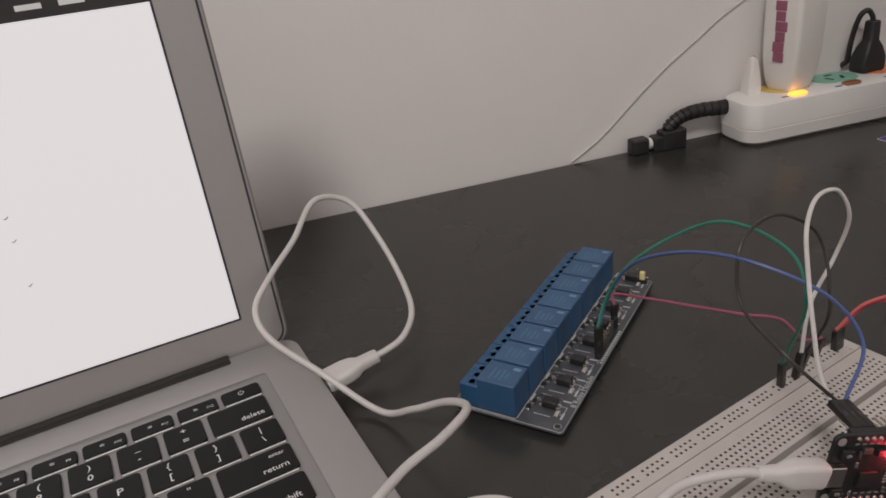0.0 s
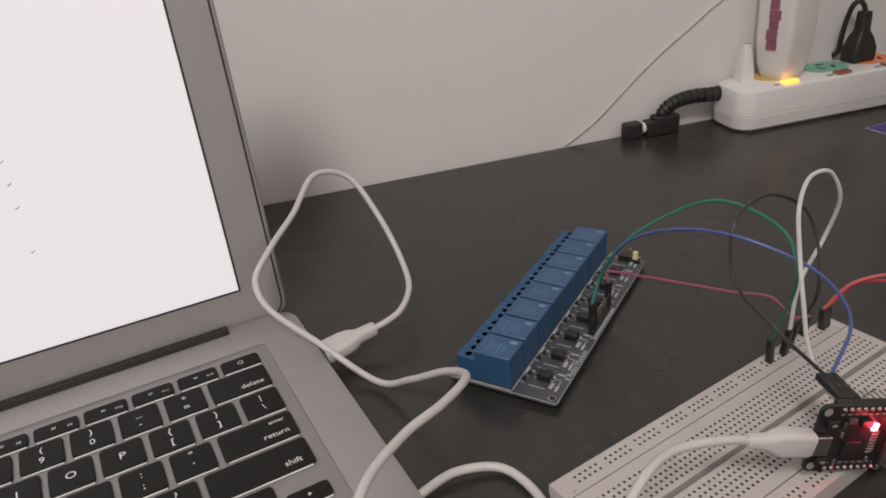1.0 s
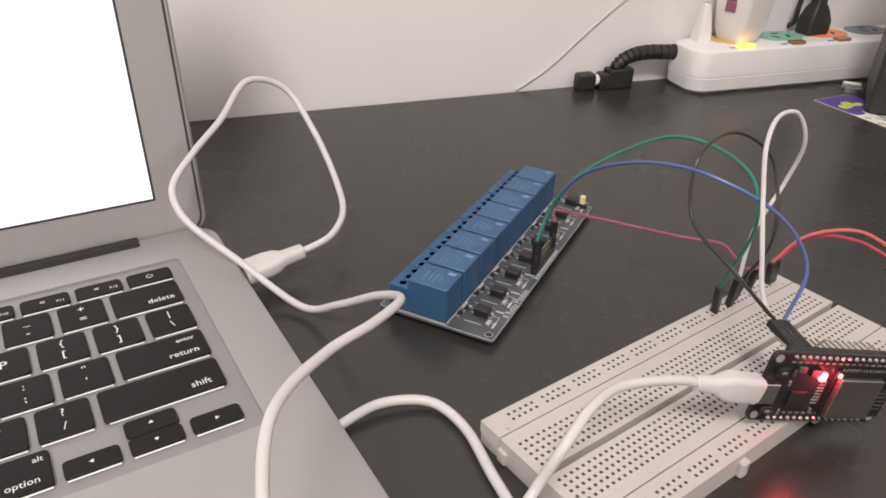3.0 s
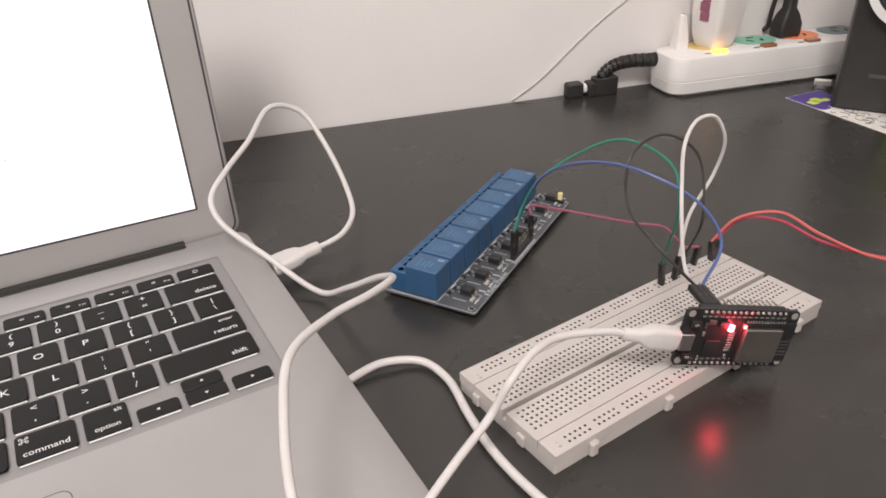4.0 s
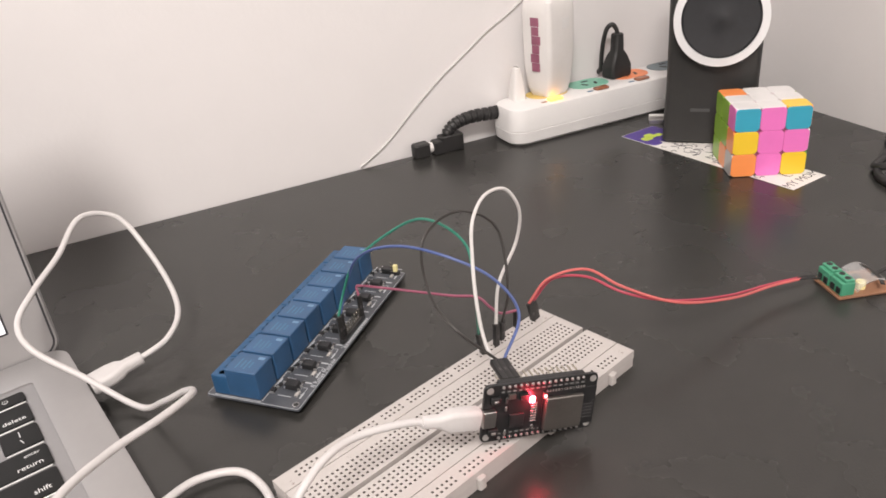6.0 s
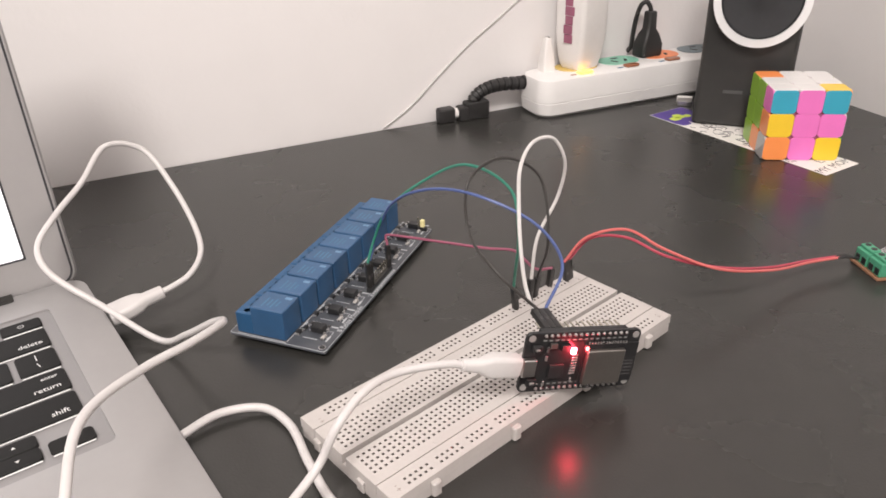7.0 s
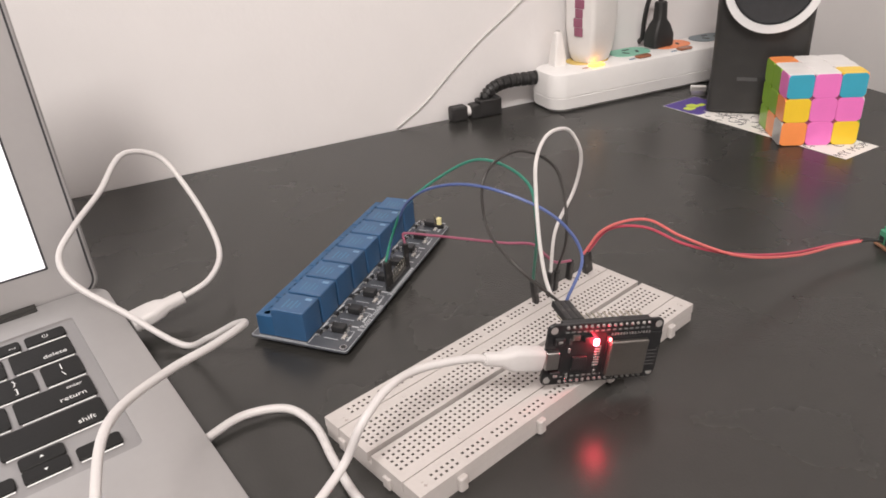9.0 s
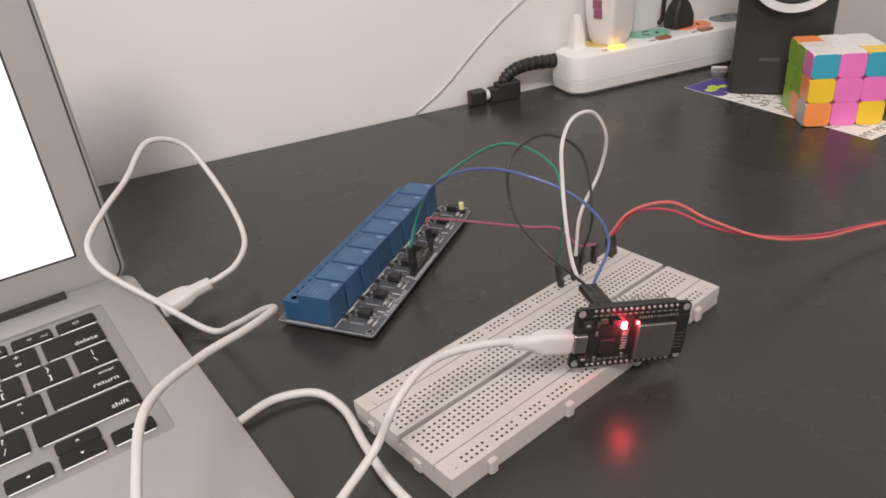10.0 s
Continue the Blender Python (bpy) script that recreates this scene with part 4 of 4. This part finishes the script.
# black ribbed cord leaving the strip's end
cordm = thing("strip_cord", pose(0, 0, 0), "black ribbed cord from the power strip lying along the wall", "cord")
P = [Vector((0.3640, 0.2465, 0.0245)), Vector((0.3521, 0.2490, 0.0250)), Vector((0.3371, 0.2540, 0.0256)), Vector((0.3235, 0.2572, 0.0244)), Vector((0.3143, 0.2595, 0.0205)), Vector((0.3085, 0.2610, 0.0145))]
part("strain_relief", tube(P, 0.0062, 14, 22, rings=lambda s: (1.0 - 0.16 * s) * (1.0 if (s * 12) % 1 < 0.66 else 0.80)), M_BLACKRUB, cordm, "black ribbed strain relief")
part("end_block", box((0, 0, 0), (0.0215, 0.0120, 0.0150), 0.002, 0.001, 3, Matrix.Translation((0.3125, 0.2600, 0)) @ pose(0, 0, 0, 0, 0, -13)), M_BLACKRUB, cordm)
part("knuckle", box((0, 0, 0), (0.0120, 0.0110, 0.0120), 0.002, 0.001, 3, Matrix.Translation((0.3010, 0.2625, 0)) @ pose(0, 0, 0, 0, 0, -13)), M_BLACKRUB, cordm)
part("cord", tube([(0.300, 0.2632, 0.0070), (0.294, 0.2655, 0.0062), (0.288, 0.2672, 0.0060)], 0.0022, 10, 6), M_BLACKRUB, cordm)
part("collar", cyl(bmesh.new(), (0.2960, 0.2650, 0.0064), (0.2925, 0.2660, 0.0064), 0.0043, 0.0048, 16), M_WHITEPL, cordm, "white plastic collar")
part("cord_clip", box((0, 0, 0), (0.0150, 0.0110, 0.0120), 0.0025, 0.0012, 4, Matrix.Translation((0.2855, 0.2680, 0)) @ pose(0, 0, 0, 0, 0, -13)), M_BLACKRUB, cordm)

wallwire = thing("thin_cable", pose(0, 0, 0), "thin grey-white cable running up along the wall", "cable")
part("cord", tube([(x, 0.3408 - 0.2241 * x, z) for x, z in ((0.2350, 0.0008), (0.2550, 0.0125), (0.2670, 0.0215), (0.2800, 0.0330), (0.2990, 0.0492), (0.3160, 0.0625), (0.3400, 0.0785), (0.3600, 0.0922), (0.3837, 0.1050), (0.4150, 0.1250), (0.4500, 0.1480))], 0.00075, 8, 8), material("cable_grey", (0.60, 0.575, 0.565), 0.5), wallwire)

# ---- loudspeaker ----
spk = thing("loudspeaker", pose(0.4335, 0.1238, 0, 0, 0, -58.0) @ Matrix.Diagonal((0.935, 0.935, 0.976, 1)), "black desktop loudspeaker with a white ring round its cone", "loudspeaker")
SW, SDP, SHT = 0.0715, 0.070, 0.165
bm = bmesh.new()
loops = []
for z, fy, inset in ((0.0, 0.004, 0.000), (0.003, 0.0, -0.0025), (0.030, 0.0035, -0.0022), (0.055, 0.0055, -0.0018), (0.075, 0.0040, -0.0018), (0.110, 0.0, -0.002), (SHT - 0.005, 0.0, -0.002), (SHT, 0.003, 0.001)):
    w2, d2 = SW - 2 * inset, SDP - fy
    loops.append([(x + SW / 2, y + fy + d2 / 2, z) for x, y in outline(w2, d2, 0.005, 4)])
loft(bm, loops)
part("cabinet", bm, M_SPK, spk)
RC = (SW / 2 + 0.0032, 0.1045)


def disc_ring(ro, ri, y0, y1, n=48):
    bm = bmesh.new()
    prof = [(ri, y0), (ri, y1), (ro, y1 + 0.0008), (ro, y0)]
    loops = [[(RC[0] + r * math.cos(2 * math.pi * k / n), y, RC[1] + r * math.sin(2 * math.pi * k / n)) for k in range(n)] for r, y in prof]
    vs = [[bm.verts.new(q) for q in lp] for lp in loops]
    for a, b2 in zip(vs, vs[1:] + vs[:1]):
        ring_faces(bm, a, b2)
    return bm


part("ring", disc_ring(0.0372, 0.0312, 0.001, -0.0045), M_RING, spk, "glossy white ring")
bm = bmesh.new()
n = 48
loft(bm, [[(RC[0] + r * math.cos(2 * math.pi * k / n), y, RC[1] + r * math.sin(2 * math.pi * k / n)) for k in range(n)] for r, y in ((0.0312, -0.001), (0.0292, -0.0028), (0.027, -0.0026), (0.017, -0.0012), (0.009, -0.0010), (0.005, -0.0030), (0.001, -0.0038))])
part("cone", bm, M_CONE, spk, "dark grey cone")
part("name_plate", box((0, 0, 0), (0.016, 0.0030, 0.0003), 0.0004, 0.0001, 3, pose(SW / 2 - 0.008, 0.0035, 0.029, 90, 0, 0)), M_SPKPRINT, spk)

# ---- puzzle cube ----
CS = 0.0535
CUBE = pose(0.4014, 0.0437, 0.0004, 0, 0, -43.3) @ Matrix.Diagonal((0.985, 0.96, 0.965, 1))
cube = thing("puzzle_cube", CUBE, "scrambled plastic puzzle cube in bright colours on a paper strip", "puzzle cube")
part("core", box((CS / 2, CS / 2, 0.0010), (CS - 0.003, CS - 0.003, CS - 0.002), 0.002, 0.001), M_CUBEBODY, cube)
T = CS / 3


def tile(m, colour):
    bm = bmesh.new()
    rbox(bm, (0, 0, -0.0016), (T - 0.0001, T - 0.0001, 0.0017), 0.0033, 0.00025, 6, m)
    part("tile", bm, M_CUBE[colour], cube)


FRONT = (("teal", "pink", "teal"), ("yellow", "pink", "pink"), ("orange", "pink", "yellow"))
# grey is the white tile with the left side's shade in its colour
LEFT = (("green", "green", "pink"), ("green", "green", "orange"), ("green", "orange", "grey"))
TOPF = (("orange", "white", "white"), ("white", "white", "white"), ("white", "white", "yellow"))
for r in range(3):
    for c in range(3):
        zc = CS - T * (r + 0.5)
        tile(pose(T * (c + 0.5), 0, zc, 90, 0, 0), FRONT[r][c])
        tile(pose(0, CS - T * (c + 0.5), zc, 90, 0, -90), LEFT[r][c])
        tile(pose(T * (c + 0.5), CS - T * (r + 0.5), CS, 0, 0, 0), TOPF[r][c])
        tile(pose(CS, T * (c + 0.5), zc, 90, 0, 90), ("orange", "white", "green")[(r + c) % 3])
        tile(pose(CS - T * (c + 0.5), CS, zc, 90, 0, 180), ("yellow", "teal", "orange")[(r * 2 + c) % 3])

# ---- paper strip under cube and speaker ----
PB, PL = Vector((0.4084, -0.0013, 0)), Vector((0.4258, 0.1598, 0))
pang = math.degrees(math.atan2((PL - PB).y, (PL - PB).x))
paper = thing("paper_strip", Matrix.Translation(PB) @ pose(0, 0, 0, 0, 0, pang - 90), "doodled white paper strip with purple end under the cube", "paper")
PWD, PLN = 0.0385, 0.1655
part("sheet", box((PWD / 2, PLN / 2, 0), (PWD, PLN, 0.0003), 0.0003, 0.0001), M_PAPER, paper)
part("purple_end", box((PWD / 2, PLN - 0.016, 0.0003), (PWD - 0.0006, 0.031, 0.00006), 0.001, 0.00002), M_PURPLE, paper, "purple printed end")
for x, y, w2 in ((0.007, PLN - 0.0325, 0.012), (0.019, PLN - 0.0335, 0.010), (0.031, PLN - 0.0320, 0.014)):
    part("purple_scallop", box((x, y, 0.0003), (w2, 0.0090, 0.00005), 0.0042, 0.00001, 6), M_PURPLE, paper)
bm = bmesh.new()
for x, y, w2, d2 in ((0.010, PLN - 0.020, 0.010, 0.008), (0.017, PLN - 0.017, 0.009, 0.010), (0.024, PLN - 0.020, 0.008, 0.006)):
    rbox(bm, (x, y, 0.00036), (w2, d2, 0.00006), 0.003, 0.00001, 5)
part("lime_blot", bm, M_LIME, paper, "lime green blot")
lettering("writing", "MY MOM", 0.0098, pose(PWD / 2 + 0.001, 0.0075, 0.00032, 0, 0, 3), M_INK, paper)
rnd = random.Random(7)
bm = bmesh.new()
for k in range(80):
    x, y = rnd.uniform(0.004, PWD - 0.004), rnd.uniform(0.020, PLN - 0.036)
    a, ln = rnd.uniform(0, 6.3), rnd.uniform(0.003, 0.011)
    pts = [(min(max(x + ln * t * math.cos(a + 1.6 * t), 0.001), PWD - 0.001), min(max(y + ln * t * math.sin(a + 1.6 * t), 0.016), PLN - 0.033), 0.00034) for t in (0, 0.35, 0.7, 1.0)]
    tube(pts, 0.00030, 4, 3, bm=bm)
tagged(part("doodles", bm, M_INK, paper), kind="stuff")

# ---- small silver dongle ----
dong = thing("usb_dongle", pose(0.4736, 0.1619, 0, 0, 0, -54), "tiny silver USB receiver lying on the desk", "dongle")
part("shell", box((0, 0, 0), (0.0125, 0.0120, 0.0045), 0.0005, 0.0003), M_USBMET, dong)
part("cap", box((0, 0.0085, 0), (0.0135, 0.0050, 0.0050), 0.001, 0.0005), M_WHITEPL, dong)

# ---- green terminal board ----
GMM = pose(0.2892, -0.0895, 0, 0, 0, -31.5)
gmod = thing("terminal_board", GMM, "small brown circuit board with green screw terminals and clear film", "circuit board")
part("board", box((0.0165, 0.0120, 0.0004), (0.033, 0.024, 0.0014), 0.0006, 0.0002), M_BROWNPCB, gmod)
part("underside", box((0.0165, 0.0120, 0.0), (0.030, 0.021, 0.0005), 0.0006, 0.0001), M_SOLDER, gmod)
for k in range(2):
    yc = 0.0062 + k * 0.0112
    t = part("screw_terminal", box((0.0052, yc, 0.0018), (0.0076, 0.0102, 0.0078), 0.0004, 0.0004), M_GREENT, gmod, "green two-way screw terminal")
    part("upper_block", box((0.0058, yc, 0.0095), (0.0054, 0.0098, 0.0018), 0.0004, 0.0003), M_GREENT, t)
    for j in (-1, 1):
        part("screw", cyl(bmesh.new(), (0.0058, yc + j * 0.0025, 0.0109), (0.0058, yc + j * 0.0025, 0.0115), 0.0016, n=12), M_CHIP, t)
        part("wire_slot", box((0.0013, yc + j * 0.0025, 0.0028), (0.0006, 0.0032, 0.0036), 0.0002, 0.0001), M_CHIP, t)
bm = bmesh.new()
arch = [(0.0115 + 0.021 * k / 10, 0.0022 + 0.0062 * math.sin(math.pi * k / 10) ** 0.7) for k in range(11)]
loft(bm, [[(x, y, z) for x, z in arch] + [(x, y, z + 0.0003) for x, z in arch[::-1]] for y in (0.002, 0.006, 0.012, 0.018, 0.022)])
film = part("film", bm, M_FILM, gmod, "clear plastic film bulging over the board")
film.visible_shadow = False
bm = bmesh.new()
loft(bm, [[(0.0235, y, z), (0.0262, y, z - 0.0008), (0.0262, y, z - 0.0004), (0.0235, y, z + 0.0004)] for y, z in ((0.001, 0.0060), (0.004, 0.0085), (0.012, 0.0096), (0.020, 0.0085), (0.023, 0.0060))])
part("tape_band", bm, M_BLACKRUB, gmod, "black tape band")
part("capacitor", cyl(bmesh.new(), (0.0165, 0.007, 0.0018), (0.0165, 0.007, 0.0058), 0.0026, n=14), M_YELLOW, gmod)
part("chip", box((0.019, 0.016, 0.0018), (0.006, 0.005, 0.0018), 0.0003, 0.0002), M_CHIP, gmod)
part("lead", tube([(0.028, 0.014, 0.0040), (0.036, 0.016, 0.0050), (0.055, 0.026, 0.0020), (0.085, 0.036, 0.0012), (0.120, 0.034, 0.0012)], 0.0011, 8, 7), M_BLACKRUB, gmod, "black lead wire")

# ---- black cable curled on the desk by the right wall ----
blk = thing("speaker_cable", pose(0, 0, 0), "black cable lying curled on the desk", "cable")
part("cord", tube([(0.5405, -0.0083, 0.0027), (0.5172, -0.0187, 0.0027), (0.4894, -0.0239, 0.0027), (0.4735, -0.0269, 0.0040), (0.4704, -0.0357, 0.0070), (0.4818, -0.0449, 0.0075), (0.5064, -0.0518, 0.0040), (0.5219, -0.0638, 0.0027)], 0.0027, 10, 8), M_BLACKRUB, blk)
part("cord", tube([(0.4723, -0.0288, 0.0027), (0.4584, -0.0370, 0.0027), (0.4503, -0.0518, 0.0027), (0.4565, -0.0760, 0.0027), (0.4780, -0.0996, 0.0027)], 0.0027, 10, 8), M_BLACKRUB, blk)
